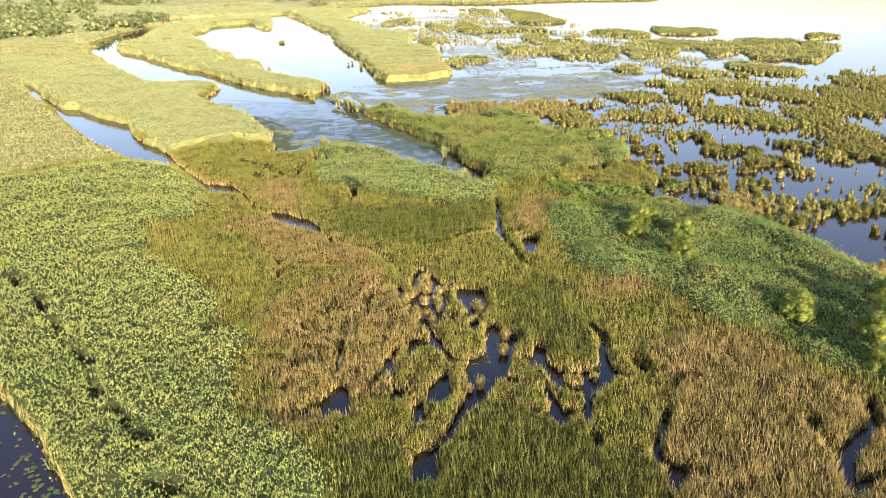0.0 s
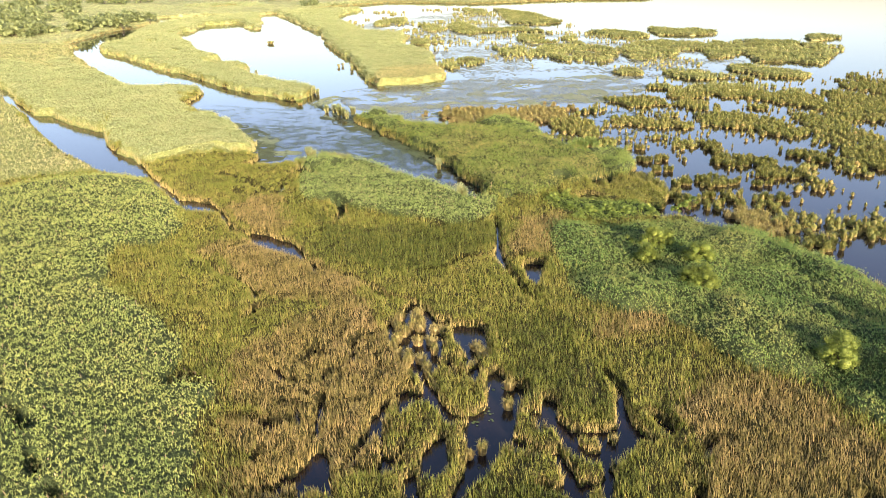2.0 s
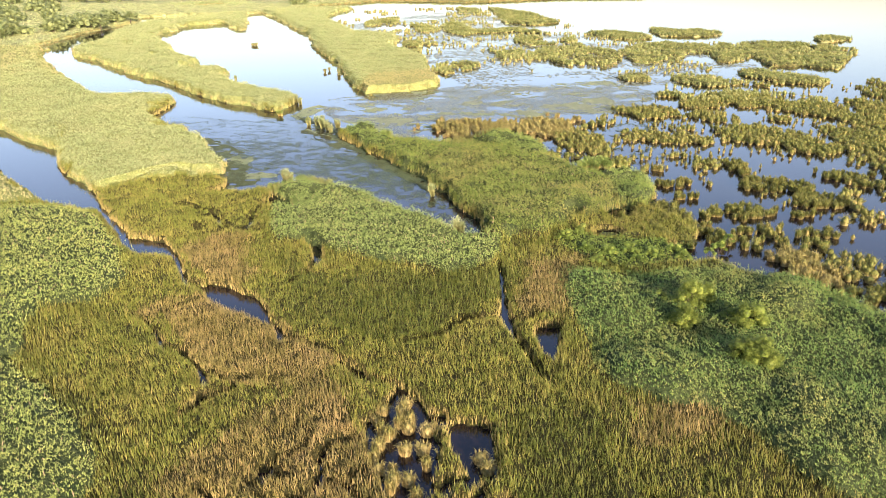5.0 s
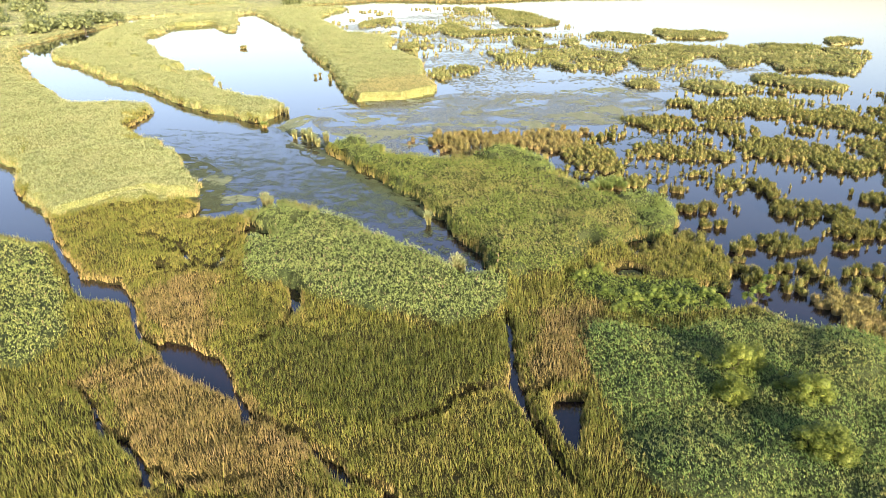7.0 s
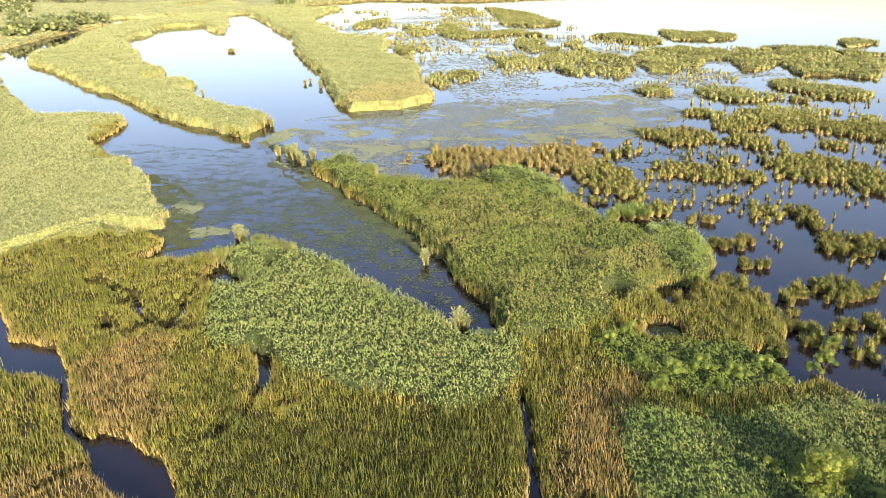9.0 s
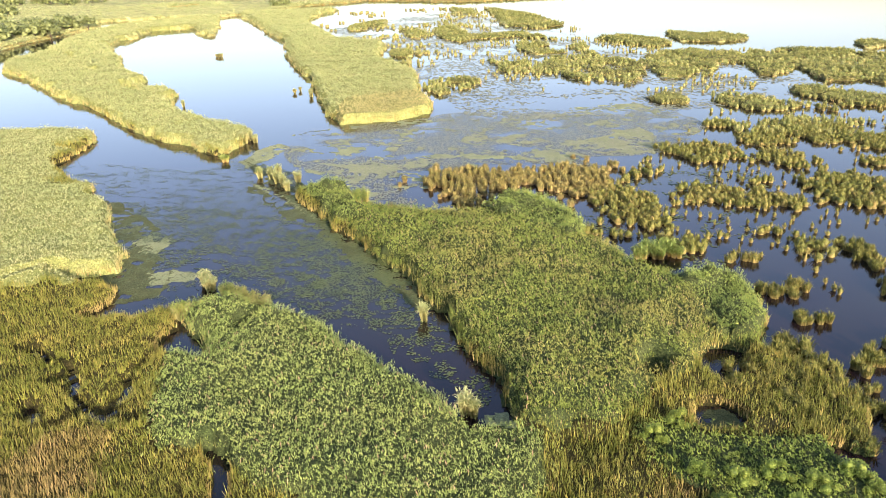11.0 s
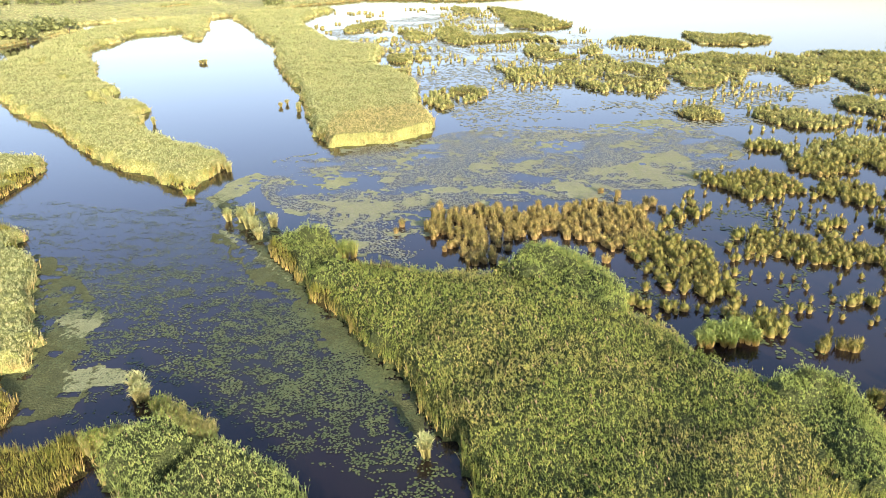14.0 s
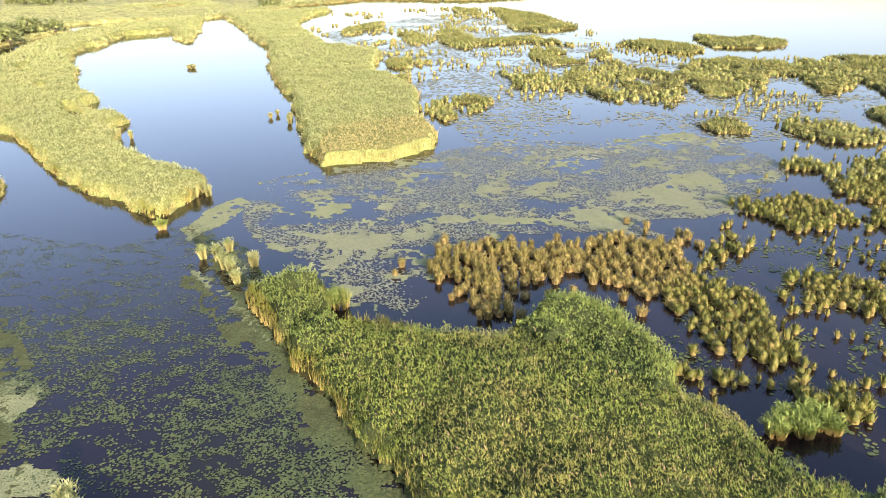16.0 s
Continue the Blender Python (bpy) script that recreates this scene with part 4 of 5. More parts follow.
def reed_bed(sheets, kind_name, name, label, materials, stems, leaf, width, category="reeds", lump=4.0, lean=0.45, plume=0.0, body=0.70, rough=0.35, tuft=1.0):
    """A closed stand of reed: a lumpy body, leafy heads, and bare stems along the water."""
    skins, heads, flowers = [], [], []
    for sheet in sheets:
        pick = sheet.land & sheet.own & (sheet.kind == KINDS.index(kind_name))
        if not pick.any():
            continue
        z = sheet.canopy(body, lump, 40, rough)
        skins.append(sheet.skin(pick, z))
        k = reach(sheet.gx, sheet.gy)
        show = pick & seen_side(sheet.gx, sheet.gy)
        x, y, i, j = sheet.scatter(show, 1.1 * stems * k ** 1.35)
        n = len(x)
        size = 0.8 / k[i, j] ** 0.52
        tall = sheet.tall[i, j]
        # neighbours of another kind grow into each other
        stray = (rng.random(n) < 0.4) & (sheet.rim[i, j] > 5)
        x = x + np.where(stray, rng.normal(0, 0.8, n), 0)
        y = y + np.where(stray, rng.normal(0, 0.8, n), 0)
        top = np.maximum(z[i, j], 0.1) + rng.uniform(-0.1, 0.3, n) * tall * 0.6 * (0.25 + 1.5 * vnoise(x, y, 0.7, 44))
        # heads crowd into tufts of unlike height
        du, dv, rank = tufted(x, y, 0.55, 45)
        top = top + tuft * tall * (0.1 * (1 - np.minimum(du * du + dv * dv, 1.6)) + 0.12 * (rank - 0.5))
        # each head is a whorl of arching leaves
        for _ in range(4):
            pts = np.stack([x + rng.normal(0, 0.04, n), y + rng.normal(0, 0.04, n), top - rng.uniform(0, 0.07, n) * tall], 1)
            base, mid, tip, half = leaves(pts, 0.9 * leaf * size, 1.3 * width * size, lean, 0.6, (-0.25, 0.35))
            heads.append(spikes(base, tip, half))
        # stems along the water
        ex, ey, i, j = sheet.scatter(show & (sheet.rim <= (8 if sheet.step < 0.4 else 4)) & sheet.shore, 60 * k ** 1.6)
        size = 1 / k[i, j] ** 0.7
        n = len(ex)
        tall = sheet.tall[i, j] * rng.uniform(0.55, 0.95, n) * (0.75 + 0.07 * np.minimum(sheet.rim[i, j], 4))
        base = np.stack([ex, ey, np.full(n, -0.1)], 1)
        a = rng.uniform(0, 2 * np.pi, n)
        tip = base + np.stack([rng.normal(0, 0.2, n), rng.normal(0, 0.2, n), tall], 1)
        half = np.stack([np.cos(a), np.sin(a), 0 * a], 1) * (0.035 * size)[:, None]
        heads.append(spikes(base, tip, half))
        for _ in range(3):
            pts = base + (tip - base) * rng.uniform(0.3, 0.95, (n, 1))
            some = rng.random(n) < 0.7
            base_, _, tip_, half_ = leaves(pts[some], leaf * size[some], width * 1.3 * size[some], 0.8, 0.6)
            heads.append(spikes(base_, tip_, half_))
        if plume > 0:
            # flower heads
            some = rng.random(len(x)) < plume * 0.8
            pts = np.stack([x[some], y[some], top[some] + 0.05], 1)
            big = 1 / k[sheet.at(x[some], y[some])] ** 0.6
            flowers.append(kites(*leaves(pts, 0.3 * big, 0.07 * big, 0.35, 0.6, (-0.3, 0.4))))
    if not skins:
        return None
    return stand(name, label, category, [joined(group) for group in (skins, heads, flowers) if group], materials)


def stand(name, label, category, sets, materials):
    """One mesh of several sets of faces, each with its own material."""
    bed = mesh_object(name, *joined(sets), materials)
    marks = np.concatenate([np.full(len(t), n, np.int32) for n, (_, t) in enumerate(sets)])
    bed.data.polygons.foreach_set("material_index", marks)
    return tag_bed(bed, label, category)


def sedge_bed(sheets, kind_name, name, label, materials, blades, width, category="sedge", body=0.66):
    """Low fen: a rough mat with upright narrow blades in tufts, straw-footed along the pools."""
    skins, tops, fringe = [], [], []
    for sheet in sheets:
        pick = sheet.land & sheet.own & (sheet.kind == KINDS.index(kind_name))
        if not pick.any():
            continue
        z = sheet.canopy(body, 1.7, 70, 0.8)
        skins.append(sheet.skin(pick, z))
        k = reach(sheet.gx, sheet.gy)
        show = pick & seen_side(sheet.gx, sheet.gy)
        thick = blades * k ** 1.4 * (0.4 + 1.2 * vnoise(sheet.gx, sheet.gy, 0.8, 91)) * np.where(sheet.rim <= 2, 1.4, 1)
        x, y, i, j = sheet.scatter(show, thick)
        # the growth ends at the true waterline
        keep = np.ones(len(x), bool)
        rim = sheet.rim[i, j] <= 2
        keep[rim] = is_land(x[rim], y[rim])
        x, y, i, j = x[keep], y[keep], i[keep], j[keep]
        # neighbours of another kind grow into each other
        n = len(x)
        stray = (rng.random(n) < 0.5) & (sheet.rim[i, j] > 4)
        x = x + np.where(stray, rng.normal(0, 0.9, n), 0)
        y = y + np.where(stray, rng.normal(0, 0.9, n), 0)
        stray[stray] = ~is_land(x[stray], y[stray])
        x, y, i, j = x[~stray], y[~stray], i[~stray], j[~stray]
        size = 1 / k[i, j] ** 0.7
        swell = (0.5 + 0.5 * fractal(x, y, 2.2, 93) + 0.55 * vnoise(x, y, 0.6, 97)) * np.where(sheet.rim[i, j] <= 2, 0.85, 1)
        pts = np.stack([x, y, np.maximum(z[i, j] - 0.12, -0.1)], 1)
        blow = (fractal(x, y, 6.0, 95) - 0.5) * 1.2
        base, mid, tip, half = leaves(pts, sheet.tall[i, j] * 0.48 * swell, width * size, 0.22, 0.4)
        # blades spread from the middle of their tuft
        du, dv, rank = tufted(x, y, 0.5, 98)
        tip[:, 0] += -0.04 + 0.12 * blow + 0.09 * du
        tip[:, 1] += 0.05 + 0.09 * dv
        tip[:, 2] += sheet.tall[i, j] * (0.14 * (1 - np.minimum(du * du + dv * dv, 2.0)) + 0.2 * (rank - 0.5))
        tops.append(spikes(base, tip, half * 1.3))
        ex, ey, i, j = sheet.scatter(show & sheet.brink & sheet.pool, 80 * k ** 1.5)
        dry = is_land(ex, ey)
        ex, ey, i, j = ex[dry], ey[dry], i[dry], j[dry]
        n = len(ex)
        size = 1 / k[i, j] ** 0.7
        root = np.stack([ex, ey, np.full(n, -0.05)], 1)
        top = root + np.stack([rng.normal(0, 0.12, n), rng.normal(-0.03, 0.12, n), sheet.tall[i, j] * rng.uniform(0.6, 0.95, n)], 1)
        a = rng.uniform(-0.8, 0.8, n)
        wide = np.stack([np.cos(a), np.sin(a), 0 * a], 1) * (0.03 * size)[:, None]
        fringe.append(spikes(root, top, wide))
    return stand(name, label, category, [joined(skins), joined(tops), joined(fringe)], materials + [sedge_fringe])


# ---- the water, one sheet to the horizon ----
def water_sheet():
    bm = bmesh.new()
    rings = [0, 120, 400, 1200, 4000]
    loops = []
    for r in rings[1:]:
        loops.append([bm.verts.new((r * math.cos(a * math.tau / 48), 120 + r * math.sin(a * math.tau / 48), 0)) for a in range(48)])
    bm.faces.new(loops[0])
    for a, b in zip(loops[:-1], loops[1:]):
        for i in range(48):
            bm.faces.new((a[i - 1], b[i - 1], b[i], a[i]))
    bmesh.ops.recalc_face_normals(bm, faces=bm.faces)
    me = bpy.data.meshes.new("water")
    bm.to_mesh(me)
    me.materials.append(water_mat)
    ob = new("water", me)
    if me.polygons[0].normal.z < 0:
        me.flip_normals()
    return tagged(ob, "dark still marsh water mirroring a pale sky", "water", kind="structure")


water_sheet()

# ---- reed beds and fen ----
reed_bed((near, fen), "spit", "reed_bed", "tall green reed bed on the spit beside the channel", [reed_shade_mat, reed_spit, plume_mat], 68, 0.21, 0.038, plume=0.03, rough=0.95)
reed_bed((near, fen), "mid", "reed_bed", "grey-green reed bed along the near bank of the channel", [reed_shade_mat, reed_mid, plume_mat], 66, 0.18, 0.036, plume=0.03, rough=0.95)
reed_bed((near, fen), "left", "reed_bed", "wide pale green reed bed above a lily pond", [reed_shade_mat, reed_left, plume_mat], 52, 0.19, 0.038, lump=3.0, plume=0.02, rough=0.5)
reed_bed((near, fen), "right", "reed_bed", "deep green reed bed with willow bushes among it", [reed_shade_mat, reed_right], 62, 0.21, 0.042, lump=5.0, rough=2.3)
reed_bed((near, fen), "bank", "reed_bed", "yellow-green reed bed on the river bank", [yellow_mat, reed_yellow], 34, 0.21, 0.05, body=0.8, rough=0.45, lean=0.45, tuft=0.6)
reed_bed((near, fen), "pen_a", "reed_bed", "yellow-green reed tongue between river and lagoon", [yellow_mat, reed_yellow], 34, 0.21, 0.05, body=0.8, rough=0.45, lean=0.45, tuft=0.6)
reed_bed((near, fen), "pen_b", "reed_bed", "yellow-green reed peninsula with a straw-coloured front", [yellow_mat, reed_yellow], 34, 0.21, 0.05, body=0.8, rough=0.45, lean=0.45, tuft=0.6)
reed_bed((near, fen), "front", "reed_bed", "dry straw-coloured reeds at the tip of the peninsula", [yellow_mat, reed_straw], 34, 0.21, 0.05, body=0.8, rough=0.45, lean=0.45, tuft=0.6)
reed_bed((near, fen), "strip", "herb_thicket", "bright green low thicket beside a muddy pool", [reed_shade_mat, herb_leaf], 40, 0.2, 0.08, "thicket", 2.0)
sedge_bed((near, fen), "sedge", "sedge_fen", "olive green sedge fen cut by narrow dark channels", [sedge_shade_mat, sedge_olive], 112, 0.036)
sedge_bed((near, fen), "green", "sedge_fen", "fresh green sedge stretch beside the pools", [sedge_shade_mat, sedge_green], 118, 0.036)
sedge_bed((near, fen), "brown", "sedge_fen", "dry brown sedge patches with tawny tips", [sedge_shade_mat, sedge_brown], 130, 0.034)
reed_bed((near, fen), "lush", "reed_bed", "lush green mounded reeds at the rim of the spit", [reed_shade_mat, reed_lush], 66, 0.18, 0.042, lump=1.9, rough=1.7)
reed_bed((near, fen), "far", "reed_meadow", "pale yellow-green reed meadow west of the creek", [yellow_mat, reed_meadow_leaf], 13, 0.34, 0.066, "meadow", body=0.75, rough=0.5, lean=0.45, tuft=0.6)
reed_bed((near, fen), "isle", "tussock_island", "olive green islands of crowded sedge in the shallows", [isle_mat, isle_blade], 26, 0.34, 0.05, "island", 2.0, 0.4, rough=0.7)

# ---- far shore ----
reed_bed((mid,), "pen_a", "reed_bed", "pale reed belt round the head of the lagoon", [yellow_mat, reed_yellow], 18, 0.36, 0.06, body=0.85, lean=0.45, tuft=0.3)
reed_bed((mid,), "pen_b", "reed_bed", "pale reed neck of the peninsula", [yellow_mat, reed_yellow], 18, 0.36, 0.06, body=0.85, lean=0.45, tuft=0.3)
reed_bed((mid,), "isle", "tussock_island", "olive green far islands of crowded sedge", [isle_mat, isle_blade], 20, 0.4, 0.06, "island", 3.0, 0.4, rough=0.7)
reed_bed((mid,), "far", "reed_meadow", "wide flat meadow of pale yellow-green reed", [meadow_mat, reed_yellow], 4, 0.4, 0.07, "meadow", body=0.9, lean=0.45, tuft=0.3)
reed_bed((mid,), "sedge", "reed_meadow", "pale meadow behind the river", [meadow_mat, reed_yellow], 4, 0.4, 0.07, "meadow", body=0.9, lean=0.45, tuft=0.3)
reed_bed((far,), "far", "reed_meadow", "pale reed meadow out to the horizon", [meadow_mat, reed_yellow], 0.3, 0.5, 0.12, "meadow", body=0.9, lean=0.45, tuft=0.3)
reed_bed((far,), "isle", "tussock_island", "low sedge islands on the far lake", [isle_mat, isle_blade], 8, 0.5, 0.1, "island", body=0.9)


# ---- sedge tussocks in the shallows ----
def tussock_shape(cx, cy, radius, height, blades):
    """Many tussocks at once: a column of dead leaves under a rounded, drooping head of blades."""
    n = len(cx)
    c = np.repeat(np.arange(n), blades)
    m = len(c)
    a, q = rng.uniform(0, 2 * np.pi, m), np.sqrt(rng.random(m))
    r, h = radius[c], height[c]
    out = np.stack([np.cos(a), np.sin(a), 0 * a], 1)
    up = np.array([0, 0, 1.0])
    foot = np.stack([cx[c], cy[c], np.full(m, -0.08)], 1)
    base = foot + out * (0.5 * r * q)[:, None]
    rise = h * rng.uniform(0.56, 0.84, m) * (1 - 0.15 * q * q)
    mid = foot + out * (0.74 * r * q)[:, None] + up * rise[:, None]
    tip = mid + out * (r * (0.06 + 0.3 * q))[:, None] + up * (h * rng.uniform(0.2, 0.42, m) * (1 - 1.6 * q ** 2))[:, None]
    tip[:, 0] += rng.normal(-0.04, 0.07, m)
    tip[:, 1] += rng.normal(0.05, 0.07, m)
    b = rng.uniform(0, 2 * np.pi, m)
    half = np.stack([np.cos(b), np.sin(b), 0 * b], 1) * (0.008 + 0.14 * r / np.sqrt(blades))[:, None]
    leaf = swords(base, mid, tip, half) if blades > 50 else spikes(base * 0.6 + mid * 0.4, tip, half * 1.8)
    # a closed heart of dead leaves
    k = np.arange(6) * math.tau / 6
    ring = np.stack([np.cos(k), np.sin(k)], 1)
    centre = np.stack([cx, cy], 1)
    rows = []
    for wide, level in ((0.42, -0.1), (0.46, 0.35), (0.3, 0.58)):
        jog = rng.uniform(0.85, 1.15, (n, 6, 1))
        flat = centre[:, None] + ring[None] * (wide * radius)[:, None, None] * jog
        rows.append(np.concatenate([flat, np.broadcast_to((level * height)[:, None, None], (n, 6, 1))], 2))
    cap = np.concatenate([centre, (0.72 * height)[:, None]], 1)[:, None]
    verts = np.concatenate(rows + [cap], 1).reshape(-1, 3)
    i = np.arange(6)
    j = (i + 1) % 6
    one = np.concatenate([np.stack(t, 1) for t in ((i, j, j + 6), (i, j + 6, i + 6), (i + 6, j + 6, j + 12), (i + 6, j + 12, i + 12), (i + 12, j + 12, 0 * i + 18))])
    tris = (one[None] + (np.arange(n) * 19)[:, None, None]).reshape(-1, 3)
    return joined([leaf, (verts, tris)])


def spaced(outline, gap, keep=None, size=6.0, seed=0, share=0.8, wet=True):
    """Points inside an outline, no two nearer than gap, thinned by noise where keep is given."""
    xs, ys = np.array(outline).T
    step = gap * 1.05
    gx, gy = np.meshgrid(np.arange(xs.min(), xs.max(), step), np.arange(ys.min(), ys.max(), step))
    gx = (gx + rng.uniform(-0.42, 0.42, gx.shape) * step).ravel()
    gy = (gy + rng.uniform(-0.42, 0.42, gy.shape) * step).ravel()
    wx, wy = warped(gx, gy, gap * 0.8, gap * 4, 77)
    ok = inside(outline, wx, wy) & ~(wet & on_land(gx, gy)) & (rng.random(gx.shape) < share)
    if keep is not None:
        ok &= fractal(gx, gy, size, seed) > keep
    return gx[ok], gy[ok]


def tussock_sizes(n, radius, height):
    return radius * rng.uniform(0.6, 1.35, n), height * rng.uniform(0.75, 1.2, n)


def tussock_kinds(material, tag):
    """A few tussocks to copy from."""
    made = []
    for i in range(6):
        r, h = np.array([0.42 + 0.07 * i]), np.array([0.85 + 0.07 * ((i * 5) % 6)])
        v, t = tussock_shape(np.zeros(1), np.zeros(1), r, h, 120)
        me = mesh_object("sedge_tussock", v, t, material)
        tagged(me, tag, "tussock", "sedge tussocks in the shallows")
        made.append(me)
    return made


def plant(kinds, xs, ys):
    for n, (x, y) in enumerate(zip(xs, ys)):
        ob = kinds[n % len(kinds)]
        m = pose(x, y, 0, 0, 0, rng.uniform(0, 360))
        if n < len(kinds):
            ob.matrix_basis = m
        else:
            copy_thing(ob, m)


# clusters: middle and half-widths along x and y
CLUSTERS_TAWNY = [(6.8, 136.5, 6.0, 5.8), (5.5, 129.5, 2.1, 3.6), (19.4, 136.2, 5.8, 6.6), (35.8, 77.2, 1.7, 4.2), (40.6, 58.1, 2.5, 0.8), (35.7, 76.8, 2.2, 2.9)]
CLUSTERS_NEAR = [(42.8, 111.8, 1.2, 2.4), (30.6, 103.3, 1.5, 1.3), (33.4, 104.3, 0.9, 0.5), (30.5, 98.5, 1.1, 0.5), (42.8, 102.8, 2.3, 2.5),
    (46.6, 101.8, 1.8, 2.4), (46.2, 96.7, 3.1, 2.5), (37.0, 93.0, 3.1, 1.9), (42.3, 91.4, 1.2, 0.5), (41.0, 86.1, 1.7, 0.9), (32.6, 92.6, 1.0, 0.5),
    (29.6, 86.3, 1.3, 0.5), (27.6, 87.4, 1.0, 1.6), (33.4, 86.8, 0.7, 0.5), (36.1, 87.3, 1.1, 0.5), (42.7, 108.0, 1.0, 0.5), (55.0, 105.5, 2.0, 3.3),
    (30.2, 110.7, 1.4, 0.5), (48.1, 75.1, 2.1, 1.3), (47.8, 68.2, 1.6, 0.7), (38.7, 71.4, 2.6, 1.2), (31.1, 75.0, 1.0, 0.5), (65.2, 102.2, 5.1, 6.0)]
CLUSTERS_FAR = [(24.1, 126.5, 3.6, 6.6), (18.2, 117.9, 0.8, 0.6), (20.5, 117.0, 1.2, 0.6), (41.8, 149.0, 5.4, 4.9), (51.8, 165.8, 3.3, 1.7),
    (53.7, 155.6, 3.9, 3.8), (52.1, 144.5, 3.8, 3.9), (65.4, 159.9, 7.0, 7.3), (63.6, 142.6, 2.2, 1.5), (72.0, 150.5, 4.0, 5.3),
    (76.6, 146.6, 3.9, 6.5), (35.5, 129.4, 3.3, 3.8)]
CLUSTERS_FARTHER = [(43.0, 134.6, 2.7, 0.6), (41.4, 126.5, 4.0, 2.7), (30.7, 126.4, 1.1, 0.5), (55.1, 129.8, 6.2, 6.3), (58.9, 122.7, 4.4, 4.4),
    (64.5, 120.6, 2.5, 0.8), (30.7, 116.2, 1.3, 0.5), (27.2, 114.3, 1.6, 1.9), (39.5, 112.7, 2.3, 1.9), (37.3, 117.3, 1.4, 0.5),
    (69.4, 123.6, 3.3, 13.6), (87.8, 141.2, 5.7, 16.2), (74.6, 154.5, 5.6, 3.2)]
OPEN_SHALLOWS = [(24.8, 113.0), (39.3, 162.2), (54.2, 176.2), (99.1, 175.4), (41.7, 84.3), (25.4, 84.7), (25.3, 95.6)]


def clustered(rows, gap, seed, stray=0.05):
    """Points crowded in clusters of ragged outline, with a few strays round them, on water."""
    xs, ys = [], []
    for x0, y0, rx, ry in rows:
        nx, ny = int(3.4 * rx / gap) + 2, int(3.4 * ry / gap) + 2
        gx, gy = np.meshgrid((np.arange(nx) - (nx - 1) / 2) * gap, (np.arange(ny) - (ny - 1) / 2) * gap)
        gx = (gx + rng.uniform(-0.3, 0.3, gx.shape) * gap).ravel() + x0
        gy = (gy + rng.uniform(-0.3, 0.3, gy.shape) * gap).ravel() + y0
        d = np.hypot((gx - x0) / (rx + 0.2), (gy - y0) / (ry + 0.2)) + 0.9 * (fractal(gx, gy, 2.6, seed) - 0.5)
        ok = ((d < 1) & (rng.random(d.shape) < 0.86) | (d < 1.6) & (rng.random(d.shape) < stray)) & ~on_land(gx, gy)
        xs.append(gx[ok])
        ys.append(gy[ok])
    return np.concatenate(xs), np.concatenate(ys)


bx, by = clustered(CLUSTERS_TAWNY, 0.85, 4)
ox, oy = clustered(CLUSTERS_NEAR, 0.84, 5, 0.07)
nx_, ny_ = clustered(CLUSTERS_FAR + CLUSTERS_FARTHER, 0.88, 6, 0.05)
fx, fy = spaced(POND_UPPER, 0.85, share=0.6)
gx_, gy_ = spaced(POND_MAIN, 1.6, share=0.2)
kx_, ky_ = spaced(POND_CREST, 1.0, 0.5, 1.5, 23, 0.4)
plant(tussock_kinds(sedge_fringe, "small straw-sided sedge tuft standing in a fen pool"), np.r_[fx, gx_, kx_], np.r_[fy, gy_, ky_])
plant(tussock_kinds(tussock_dry, "tawny brown sedge tussock standing in shallow water"), bx[:110], by[:110])
plant(tussock_kinds(tussock_blade, "olive green sedge tussock with a straw-coloured foot in water"), ox[:190], oy[:190])


def tussock_patch(name, label, x, y, radius, height, blades, material):
    if len(x):
        r, h = tussock_sizes(len(x), radius, height)
        v, t = tussock_shape(x, y, r, h, blades)
        tagged(mesh_object(name, v, t, material), label, "tussocks", kind="stuff")


tussock_patch("tussock_patch", "crowded tawny tussocks beside the spit", bx[110:], by[110:], 0.62, 1.05, 84, tussock_dry)
tussock_patch("tussock_patch", "olive sedge tussocks crowded in dark water", ox[190:], oy[190:], 0.64, 1.05, 84, tussock_blade)
tussock_patch("tussock_patch", "wide clusters of olive sedge tussocks in shallow water", nx_, ny_, 0.68, 1.1, 44, tussock_blade)
hx, hy = spaced(SEDGE_HILL, 1.05, wet=False, share=0.9)
tussock_patch("tussock_patch", "crowded olive sedge domes on the rim of the fen", hx, hy, 0.75, 1.3, 90, tussock_blade)
sx_, sy_ = spaced(TUS_NEAR, 1.3, 0.45, 5.0, 8, share=0.3)
tussock_patch("tussock_patch", "small thin sedge tufts between the tussocks", sx_, sy_, 0.34, 0.85, 36, tussock_blade)
cx_, cy_ = spaced(TUS_CORNER, 0.95, 0.5, 3.0, 12, 0.7)
tussock_patch("tussock_patch", "olive and tawny tussocks at the corner of the fen", cx_, cy_, 0.6, 1.1, 60, tussock_blade)
sx_, sy_ = spaced(TUS_WIDE, 1.5, 0.5, 7.0, 9, share=0.25)
tussock_patch("tussock_patch", "small thin sedge tufts in open shallows", sx_, sy_, 0.34, 0.85, 24, tussock_blade)
